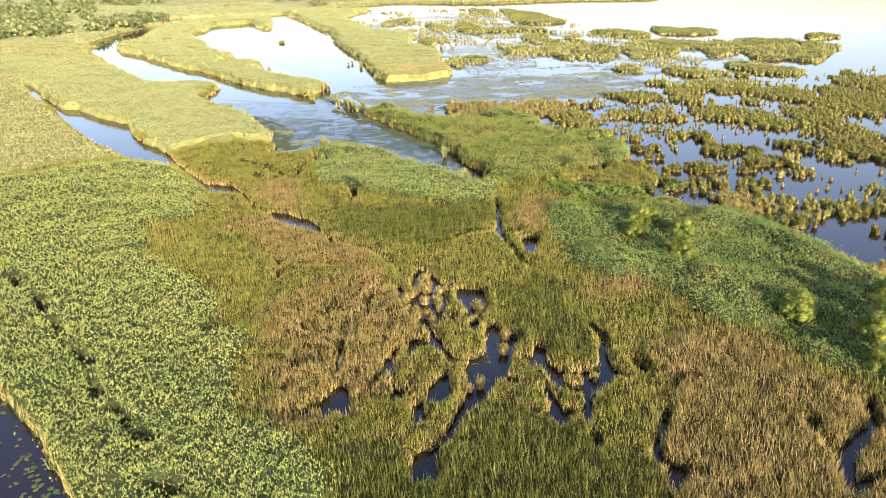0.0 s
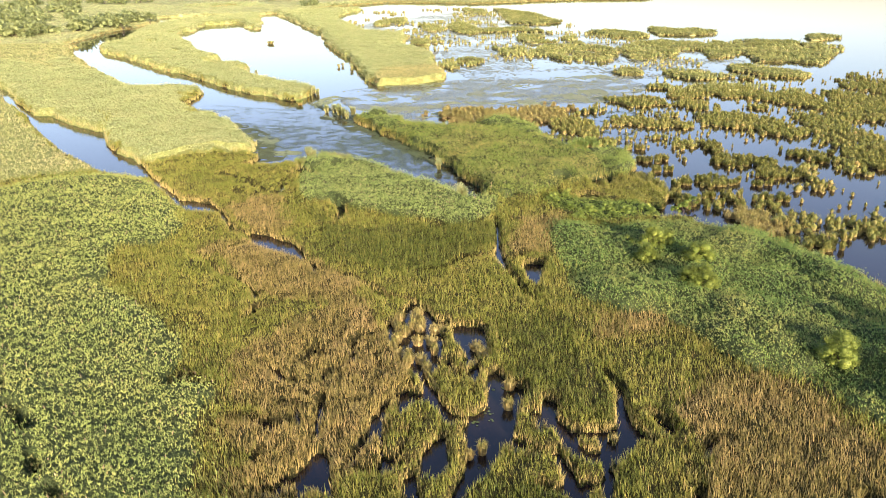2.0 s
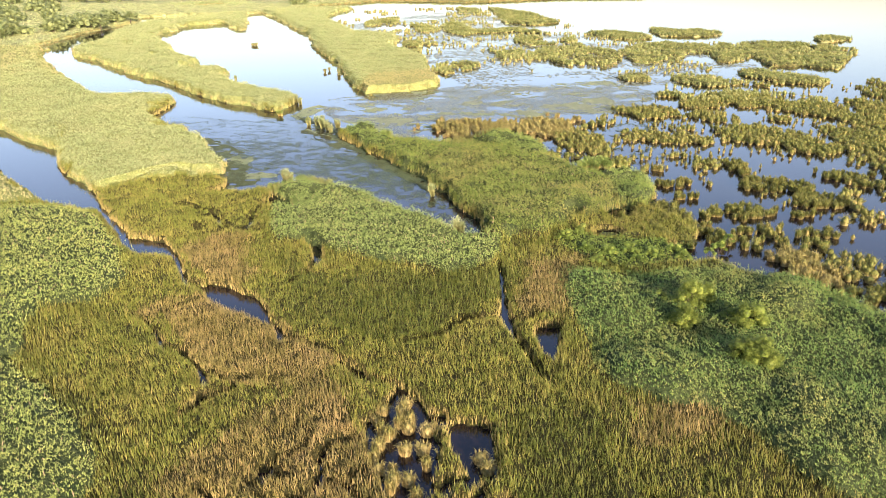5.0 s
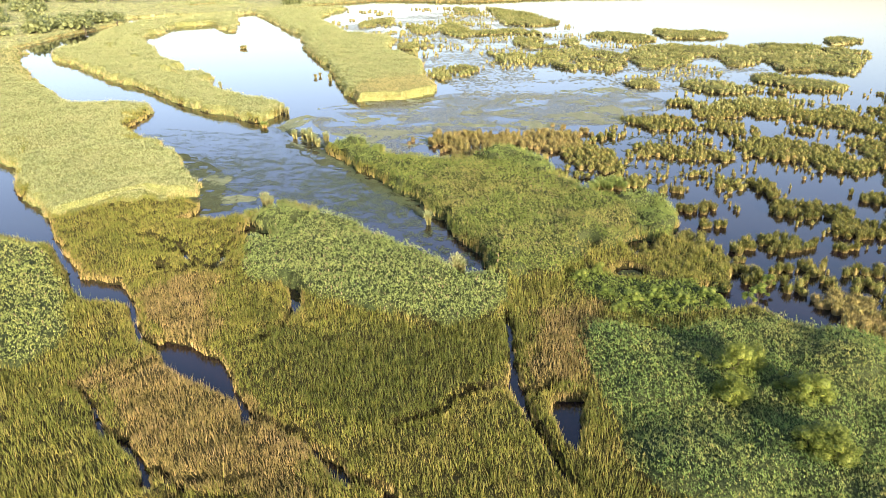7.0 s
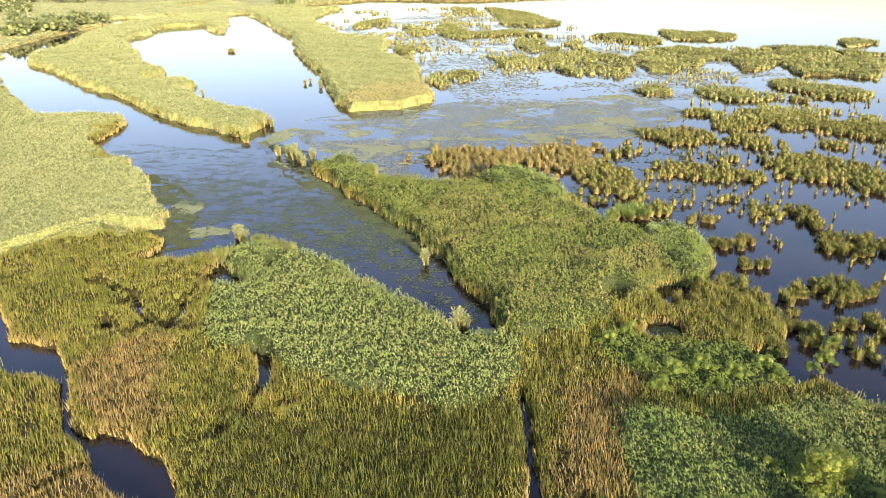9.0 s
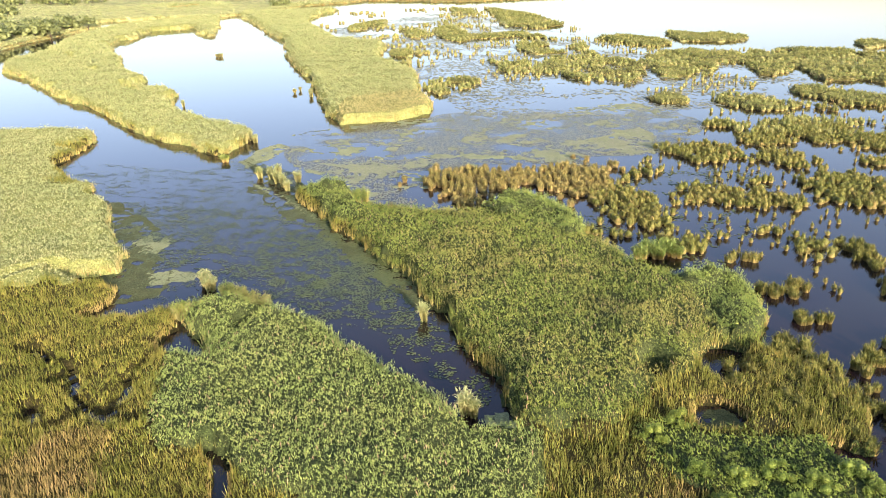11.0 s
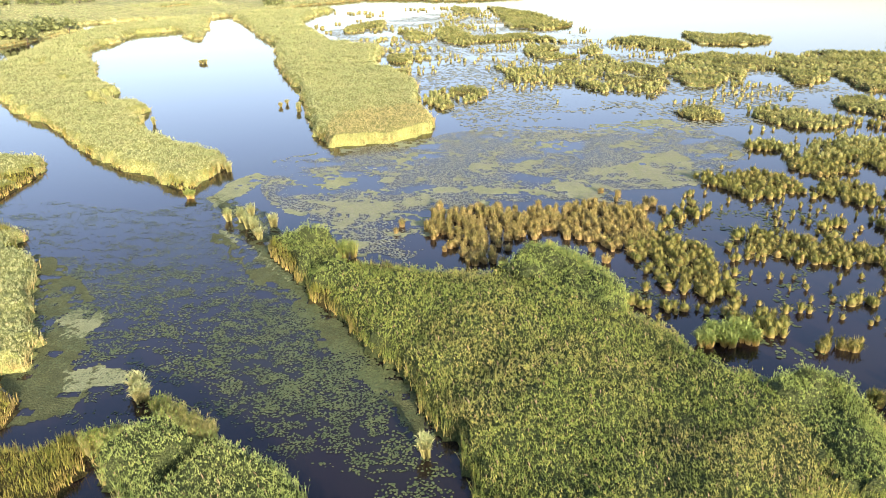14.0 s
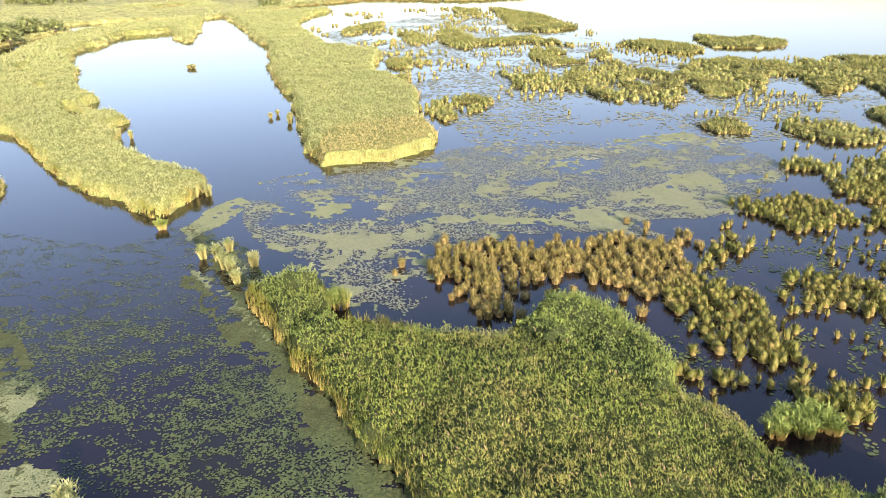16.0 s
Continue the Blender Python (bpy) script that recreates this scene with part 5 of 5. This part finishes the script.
for outline, gap, keep, share, radius, blades in (
        (TUS_ARC, 1.2, 0.4, 0.95, 0.85, 50), (ISLE_A, 1.9, None, 1, 1.5, 34), (ISLE_B, 1.9, None, 1, 1.5, 32),
        (ISLE_C, 1.8, 0.34, 1, 1.4, 32), (ISLE_D, 1.1, None, 1, 0.95, 44), (ISLE_E, 1.2, 0.3, 1, 1.0, 40), (ISLE_F, 1.2, 0.25, 1, 1.0, 40),
        (ISLE_G, 1.5, 0.45, 0.9, 1.1, 32), (ISLE_H, 1.1, 0.3, 0.95, 0.9, 44), (ISLE_I, 1.6, 0.36, 0.95, 1.2, 30), (ISLE_J, 1.8, None, 0.95, 1.4, 26),
        (ISLE_K, 1.5, 0.3, 0.95, 1.1, 34), (ISLE_L, 1.8, 0.3, 0.95, 1.4, 28), (ISLE_M, 1.8, 0.3, 0.95, 1.4, 28), (ISLE_N, 1.9, 0.3, 0.95, 1.5, 26),
        (ISLE_O, 2.2, 0.3, 0.95, 1.8, 24), (ISLE_P, 2.4, None, 0.95, 1.8, 24), (ISLE_Q, 1.6, None, 1, 1.3, 30), (ISLE_R, 1.3, None, 0.95, 1.0, 40)):
    x, y = spaced(outline, gap, keep, 7.0, 15, share, outline is TUS_ARC)
    tussock_patch("tussock_island", "olive green island of crowded sedge tussocks", x, y, radius * 0.8, 1.25, blades, isle_blade)
x, y = spaced(TUS_WIDE, 1.05, 0.5, 7.0, 16, 0.95)
taken = inside(OPEN_SHALLOWS, x, y) | inside(TUS_ARC, x, y)
tussock_patch("tussock_patch", "wide field of olive sedge tussocks in shallow water", x[~taken], y[~taken], 0.7, 1.15, 30, tussock_blade)
x, y = spaced(TUS_SPARSE, 1.7, 0.62, 9.0, 18, 0.5)
tussock_patch("tussock_patch", "thin sedge tussocks in far shallows", x, y, 0.5, 1.1, 30, isle_blade)
x, y = spaced(TUS_TOP, 2.6, 0.62, 14.0, 19, 0.6)
tussock_patch("tussock_patch", "low sedge streaks on the far water", x, y, 1.05, 1.2, 40, isle_blade)


# ---- single reed clumps in open water ----
def reed_clump(x, y, radius, height, stems, label, leaf_material, stem_material, leaf=0.5):
    clump = new("reed_clump")
    clump.location = (x, y, 0)
    tagged(clump, label, "reed clump", "single reed clumps in the water")
    a, q = rng.uniform(0, math.tau, stems), np.sqrt(rng.random(stems))
    base = np.stack([np.cos(a) * q * radius, np.sin(a) * q * radius, np.full(stems, -0.1)], 1)
    tip = base * [1.35, 1.35, 0] + np.stack([rng.normal(-0.1, 0.1, stems), rng.normal(0.1, 0.1, stems), height * rng.uniform(0.7, 1.05, stems)], 1)
    mid = base * 0.45 + tip * 0.55
    half = np.stack([np.cos(a), np.sin(a), 0 * a], 1) * 0.04
    mesh_object("stalk", *swords(base, mid, tip, half), stem_material, clump)
    pts = np.repeat(tip, 4, 0) - np.stack([0 * np.zeros(stems * 4), np.zeros(stems * 4), rng.uniform(0, 0.45, stems * 4) * height], 1)
    mesh_object("foliage", *kites(*leaves(pts, leaf, leaf * 0.14, 0.6, 0.7)), leaf_material, clump)
    return clump


reed_stem = leafy("reed_stem", (0.204, 0.21, 0.072), (0.306, 0.304, 0.12), (0.272, 0.242, 0.096), 0.2)
for x, y, r, h in ((-21.4, 139.2, 0.28, 1.3), (-19.9, 138.8, 0.3, 1.5), (-19.3, 140.9, 0.25, 1.2), (-18.7, 136.9, 0.34, 1.6), (-17.6, 135.3, 0.36, 1.7),
                   (-16.8, 133.7, 0.26, 1.1), (-16.1, 137.3, 0.35, 1.3), (-19.3, 107.0, 0.34, 1.25), (-18.6, 106.0, 0.4, 1.1), (0.2, 99.8, 0.22, 1.4),
                   (2.8, 87.5, 0.32, 1.6), (3.3, 87.2, 0.2, 1.2)):
    reed_clump(x, y, r, h, int(40 + 120 * r), "straw-stemmed reed clump with green tips standing in open water", reed_yellow, reed_stem)
for x, y, r, h in ((-29.6, 160.3, 0.6, 1.9), (-27.9, 157.7, 0.5, 1.8), (-27.5, 159.6, 0.5, 1.7), (-26.2, 158.0, 0.3, 1.2), (-29.4, 162.9, 0.4, 1.6),
                   (-58.7, 258.9, 0.6, 0.9), (-59.6, 259.2, 0.45, 0.7), (-27.1, 200.2, 0.18, 0.7), (-26.3, 202.6, 0.18, 0.7), (-23.5, 200.0, 0.2, 0.8),
                   (-23.0, 196.0, 0.25, 1.2), (-48.9, 187.8, 0.25, 1.3), (-46.5, 186.7, 0.2, 1.2)):
    reed_clump(x, y, r, h, int(50 + 110 * r), "pale reed clump off the shore of the lagoon", reed_yellow, reed_stem)
for x, y, r, h in ((-16.6, 104.2, 0.45, 1.4), (-15.4, 103.0, 0.6, 1.6), (-14.2, 102.0, 0.6, 1.7), (-15.3, 102.0, 0.5, 1.4), (-13.0, 101.1, 0.6, 1.8), (-19.6, 101.0, 0.5, 1.4), (-18.3, 101.1, 0.6, 1.5), (-17.2, 100.6, 0.55, 1.5)):
    reed_clump(x, y, r, h, int(150 + 330 * r), "rounded grey-green reed clump off the tip of the reed bed", reed_spit, reed_stem, 0.26)
for x, y, r, h in ((21.2, 111.3, 0.55, 1.1), (22.4, 112.2, 0.6, 1.3), (22.9, 111.2, 0.5, 1.1), (24.1, 112.1, 0.6, 1.4), (24.8, 111.4, 0.45, 1.0),
                   (-28.1, 147.2, 0.4, 0.8), (-7.1, 128.8, 0.7, 1.5)):
    reed_clump(x, y, r, h, int(70 + 160 * r), "fresh green reed clump in dark water", reed_lush, reed_right)


# ---- willow bushes ----
def bough(bm, start, end, r0, r1, sides=6):
    """A tapered limb with a slight bend."""
    start, end = Vector(start), Vector(end)
    bend = (start + end) / 2 + Vector((rng.uniform(-0.1, 0.1), rng.uniform(-0.1, 0.1), 0.05)) * (end - start).length
    rows = []
    for p, r in ((start, r0), (bend, (r0 + r1) / 2), (end, r1)):
        rows.append([bm.verts.new(p + Vector((math.cos(k * math.tau / sides), math.sin(k * math.tau / sides), 0)) * r) for k in range(sides)])
    for a, b in zip(rows[:-1], rows[1:]):
        for k in range(sides):
            bm.faces.new((a[k - 1], a[k], b[k], b[k - 1]))
    bm.faces.new(rows[-1])


def bush(name, label, category, height, spread_, lobes, leaf_count, leaf, leaf_material, group=""):
    """A many-stemmed bush: limbs from one foot, and a crown of leaves in uneven lobes."""
    top = new(name)
    tagged(top, label, category, group)
    bm = bmesh.new()
    bough(bm, (0, 0, -0.2), (0.03, 0.02, height * 0.3), 0.05 * height / 2, 0.035 * height / 2)
    spots = []
    for k in range(lobes):
        a, q = k * 2.4 + rng.uniform(-0.3, 0.3), math.sqrt((k + 0.4) / lobes)
        c = (math.cos(a) * q * spread_ * 0.7, math.sin(a) * q * spread_ * 0.7, height * (0.42 + 0.42 * (1 - q * q)) * rng.uniform(0.82, 1.12))
        spots.append((c, spread_ * rng.uniform(0.16, 0.4)))
        bough(bm, (0, 0, height * rng.uniform(0.02, 0.28)), c, 0.022 * height / 2, 0.008)
    me = bpy.data.meshes.new("trunk")
    bm.to_mesh(me)
    bm.free()
    me.materials.append(bark)
    trunk = new("trunk", me)
    trunk.parent = top
    pts = []
    for c, r in spots:
        n = leaf_count // lobes
        d = rng.normal(0, 1, (n, 3))
        d[:, 2] = np.abs(d[:, 2]) * np.where(rng.random(n) < 0.8, 1, -0.6)
        d /= np.linalg.norm(d, axis=1)[:, None]
        shell = rng.uniform(0.72, 1.06, n)
        pts.append(np.array(c) + d * (shell * r)[:, None] * [1, 1, 0.85])
    pts = np.concatenate(pts)
    pts = pts[pts[:, 2] > 0.15]
    # each lobe is closed inside by a dense knot of twigs and leaves
    turn, level = np.meshgrid(np.arange(6) * math.tau / 6, np.array([-0.6, 0.0, 0.6]))
    knot = np.stack([np.cos(turn) * np.cos(level), np.sin(turn) * np.cos(level), np.sin(level)], 2).reshape(-1, 3)
    knot = np.concatenate([knot, [[0, 0, 0.95]]])
    i = np.arange(6)
    j = (i + 1) % 6
    skin = np.concatenate([np.stack(t, 1) for t in ((i, j, j + 6), (i, j + 6, i + 6), (i + 6, j + 6, j + 12), (i + 6, j + 12, i + 12), (i + 12, j + 12, 0 * i + 18))])
    hearts = [(np.array(c) + knot * rng.uniform(0.7, 0.95, (19, 1)) * 0.82 * r, skin) for c, r in spots]
    mesh_object("crown", *joined([kites(*leaves(pts, leaf, leaf * 0.42, 1.0, 0.5))] + hearts), leaf_material, top)
    return top


for x, y, h, s, lobes in ((20.9, 68.5, 3.2, 1.7, 16), (22.3, 69.3, 3.0, 1.3, 12), (19.7, 65.8, 2.6, 1.4, 12), (24.3, 65.3, 3.2, 1.7, 14), (22.1, 60.6, 2.8, 1.5, 12), (22.9, 59.9, 3.0, 1.6, 14), (27.9, 47.6, 3.6, 1.8, 17), (31.6, 43.2, 5.0, 2.1, 18), (36.3, 49.5, 4.2, 1.9, 14), (30.2, 40.2, 3.0, 1.5, 12), (34.4, 46.2, 4.6, 2.0, 14)):
    bush("willow_bush", "yellow-green willow bush rising out of dark reeds", "bush", h, s, lobes + 6, 4200, 0.17, willow_leaf,
         "willow bushes").location = (x, y, 0)
for x, y, h, s in ((23.4, 66.7, 2.4, 0.8), (19.1, 69.7, 2.0, 0.9), (13.7, 83.7, 1.9, 1.0), (15.6, 85.1, 1.9, 0.9), (15.3, 80.7, 1.6, 1.0), (17.3, 80.2, 1.6, 1.2), (19.5, 80.5, 1.7, 1.2), (21.4, 79.6, 1.6, 1.2), (23.8, 80.4, 1.7, 1.2), (24.2, 79.0, 1.6, 0.9), (19.5, 78.2, 1.5, 1.0), (15.8, 78.3, 1.5, 1.0), (28.3, 80.7, 1.8, 1.0), (30.1, 83.0, 1.7, 0.8), (27.0, 79.9, 1.6, 0.8)):
    bush("willow_bush", "small bright yellow-green willow bush", "bush", h, s, 7, 1300, 0.12, willow_leaf if y < 75 else herb_leaf, "willow bushes").location = (x, y, 0)

# ---- woods on the far bank ----
wood_kinds = [bush("tree", "low round grey-green tree on the far bank", "tree", h, s, 12, 150, 1.9, wood_leaf, "trees on the far bank")
              for h, s in ((4.6, 4.0), (5.6, 4.4), (3.8, 3.8), (5.2, 5.0))]
spots = []
for (x0, y0), (x1, y1), n, wide in (((-175, 250), (-146, 292), 26, 9), ((-146, 292), (-140, 350), 22, 8), ((-250, 395), (-185, 362), 24, 14),
                                    ((-290, 470), (-200, 500), 26, 20), ((-215, 300), (-180, 345), 18, 16), ((-260, 430), (-190, 415), 18, 14),
                                    ((-120, 520), (-60, 545), 8, 8), ((-82, 462), (-76, 466), 2, 3)):
    for k in range(n):
        f = (k + rng.uniform(0, 1)) / n
        spots.append((x0 + (x1 - x0) * f + rng.normal(0, wide * 0.5), y0 + (y1 - y0) * f + rng.normal(0, wide * 0.5)))
for n, (x, y) in enumerate(spots):
    ob = wood_kinds[n % 4]
    m = pose(x, y, 0, 0, 0, rng.uniform(0, 360))
    if n < 4:
        ob.matrix_basis = m
    else:
        copy_thing(ob, m)

# ---- floating leaves ----
def pad_field(name, label, x, y, size, material, sides=6):
    """Flat floating leaves, slightly tilted, each its own size."""
    n = len(x)
    r = size * rng.uniform(0.5, 1.3, n)
    k = np.arange(sides) * math.tau / sides
    turn = rng.uniform(0, math.tau, n)
    long = rng.uniform(0.7, 1.0, n)
    ux, uy = np.cos(k)[None] * r[:, None], np.sin(k)[None] * (r * long)[:, None]
    px = x[:, None] + ux * np.cos(turn)[:, None] - uy * np.sin(turn)[:, None]
    py = y[:, None] + ux * np.sin(turn)[:, None] + uy * np.cos(turn)[:, None]
    pz = 0.02 + 0.012 * rng.random((n, 1)) + 0.04 * ux * rng.uniform(-1, 1, (n, 1))
    verts = np.stack([px, py, pz], 2).reshape(-1, 3)
    fan = np.array([[0, i, i + 1] for i in range(1, sides - 1)])
    tris = (fan[None] + (np.arange(n) * sides)[:, None, None]).reshape(-1, 3)
    return tagged(mesh_object(name, verts, tris, material), label, "floating leaves", kind="stuff")


def drift(outline, per_metre, keep, size, seed, stretch=1.0):
    """Random points on open water in an outline, gathered in drifts."""
    xs, ys = np.array(outline).T
    n = int((xs.max() - xs.min()) * (ys.max() - ys.min()) * per_metre)
    x, y = rng.uniform(xs.min(), xs.max(), n), rng.uniform(ys.min(), ys.max(), n)
    wx, wy = warped(x, y, 2.5, 8.0, 41)
    ok = inside(outline, wx, wy)
    x, y = x[ok], y[ok]
    ok = (fractal(x, y * stretch, size, seed) + rng.normal(0, 0.05, len(x)) > keep) & ~on_land(x, y)
    return x[ok], y[ok]


def lily_pad(radius):
    """A round leaf with a notch and a raised rim."""
    bm = bmesh.new()
    ring = [bm.verts.new((radius * math.cos(a), radius * math.sin(a), 0.012 + 0.01 * math.sin(3 * a))) for a in np.linspace(0.14, math.tau - 0.14, 13)]
    heart = bm.verts.new((radius * 0.08, 0, 0.0))
    for a, b in zip(ring[:-1], ring[1:]):
        bm.faces.new((heart, a, b))
    me = bpy.data.meshes.new("lily_pad")
    bm.to_mesh(me)
    bm.free()
    me.materials.append(pad_green)
    return tagged(new("lily_pad", me), "round green lily pad floating on dark water", "lily pad", "lily pads on the channel")


px, py = drift(PADS_RIVER, 34.0, 0.57, 1.3, 201, 1.7)
pad_field("pad_drift", "drifts of small green pads across the channel", px, py, 0.07, pad_green)
px, py = drift(PADS_RIVER, 3.0, 0.48, 7.0, 205)
pad_field("pad_drift", "thin scatter of small pads on the channel", px, py, 0.08, pad_green)
px, py = drift(PADS_THICK, 60.0, 0.51, 1.0, 221, 1.3)
pad_field("pad_drift", "thick weedy drifts of small pads off the spit", px, py, 0.07, pad_green, 5)
px, py = drift(PADS_INLET, 34.0, 0.5, 1.5, 211, 1.4)
pad_field("pad_drift", "small pads gathered at the head of the channel", px, py, 0.085, pad_green)
px, py = drift(PADS_FAR, 1.6, 0.46, 16.0, 212, 2.2)
pad_field("pad_drift", "pale film of floating leaves on the far shallows", px, py, 0.42, film_green, 4)
px, py = drift(PADS_BANK, 34.0, 0.45, 1.6, 203, 1.3)
pad_field("pad_drift", "thick drift of pads along the reed edge", px, py, 0.1, pad_green)
px, py = drift(PADS_BAY, 30.0, 0.43, 7.0, 206, 1.6)
pad_field("pad_drift", "speckled film of tiny pads across the bay", px, py, 0.115, film_green, 4)
px, py = drift(PADS_EAST, 7.0, 0.6, 2.2, 207)
pad_field("pad_drift", "pads between the tussocks", px, py, 0.15, pad_green)
px, py = drift(LEFT_WATER, 8.0, 0.5, 1.6, 208)
pad_field("pad_drift", "pads on the pond below the reed bed", px, py, 0.16, pad_green)
px, py = drift(POND_MAIN, 6.0, 0.55, 1.0, 209)
pad_field("pad_drift", "few pads on the fen pool", px, py, 0.1, pad_green)

pad_kinds = [lily_pad(r) for r in (0.12, 0.15, 0.18, 0.22)]
lx, ly = drift(PADS_EAST, 1.6, 0.57, 2.2, 207)
qx, qy = drift(PADS_BANK, 1.0, 0.5, 2.0, 203)
spots = [(x, y) for x, y in zip(np.r_[lx[:120], qx[:140]], np.r_[ly[:120], qy[:140]])]
for n, (x, y) in enumerate(spots):
    ob = pad_kinds[n % 4]
    m = pose(x, y, 0.035, rng.uniform(-3, 3), rng.uniform(-3, 3), rng.uniform(0, 360))
    if n < 4:
        ob.matrix_basis = m
    else:
        copy_thing(ob, m)


def weed_mat(outline, label, step=0.22, ragged=0.36, cover=None):
    """A thin floating sheet of duckweed with a ragged outline and holes."""
    xs, ys = np.array(outline).T
    gx, gy = np.meshgrid(np.arange(xs.min() - 2, xs.max() + 2, step), np.arange(ys.min() - 2, ys.max() + 2, step))
    wx, wy = warped(gx, gy, 0.9, 4.0, 55)
    wx, wy = warped(wx, wy, 0.5, 0.8, 56)
    ok = inside(outline, wx, wy) & (0.65 * fractal(gx, gy, 2.4, 58) + 0.35 * vnoise(gx, gy, 0.6, 59) > ragged) & ~on_land(gx, gy)
    quad = ok[:-1, :-1] & ok[1:, :-1] & ok[:-1, 1:] & ok[1:, 1:]
    i, j = np.nonzero(quad)
    if not len(i):
        return
    order = np.arange(gx.size).reshape(gx.shape)
    tris = np.concatenate([np.stack([order[i, j], order[i, j + 1], order[i + 1, j + 1]], 1), np.stack([order[i, j], order[i + 1, j + 1], order[i + 1, j]], 1)])
    used, back_ = np.unique(tris, return_inverse=True)
    x, y = gx.ravel()[used], gy.ravel()[used]
    verts = np.stack([x + rng.uniform(-0.3, 0.3, len(x)) * step, y + rng.uniform(-0.3, 0.3, len(x)) * step, 0.012 + 0.006 * rng.random(len(x))], 1)
    tagged(mesh_object("duckweed_mat", verts, back_.reshape(-1, 3), cover or algae), label, "duckweed", kind="stuff")


for outline in (MAT_A, MAT_B, MAT_C, MAT_D, MAT_E, MAT_F, MAT_G, MAT_H, MAT_I, MAT_J, MAT_K, MAT_L, MAT_M, MAT_N):
    weed_mat(outline, "pale green duckweed mat floating on still water", ragged=0.24 if outline in (MAT_I, MAT_J, MAT_K, MAT_L) else 0.36)
weed_mat(PADS_BANK, "murky olive film of weed along the reed edge", 0.22, 0.38, murk)
weed_mat(MURK_WEST, "murky olive film of weed near the reed bank", 0.22, 0.39, murk)
weed_mat(PADS_BAY, "pale green film of weed across the bay", 0.35, 0.56)
weed_mat(MURK_EAST, "broad olive film of weed along the spit", 0.25, 0.45, murk)
weed_mat(MUD_POND, "murky brown-green film on the muddy pool", 0.22, 0.3, murk)
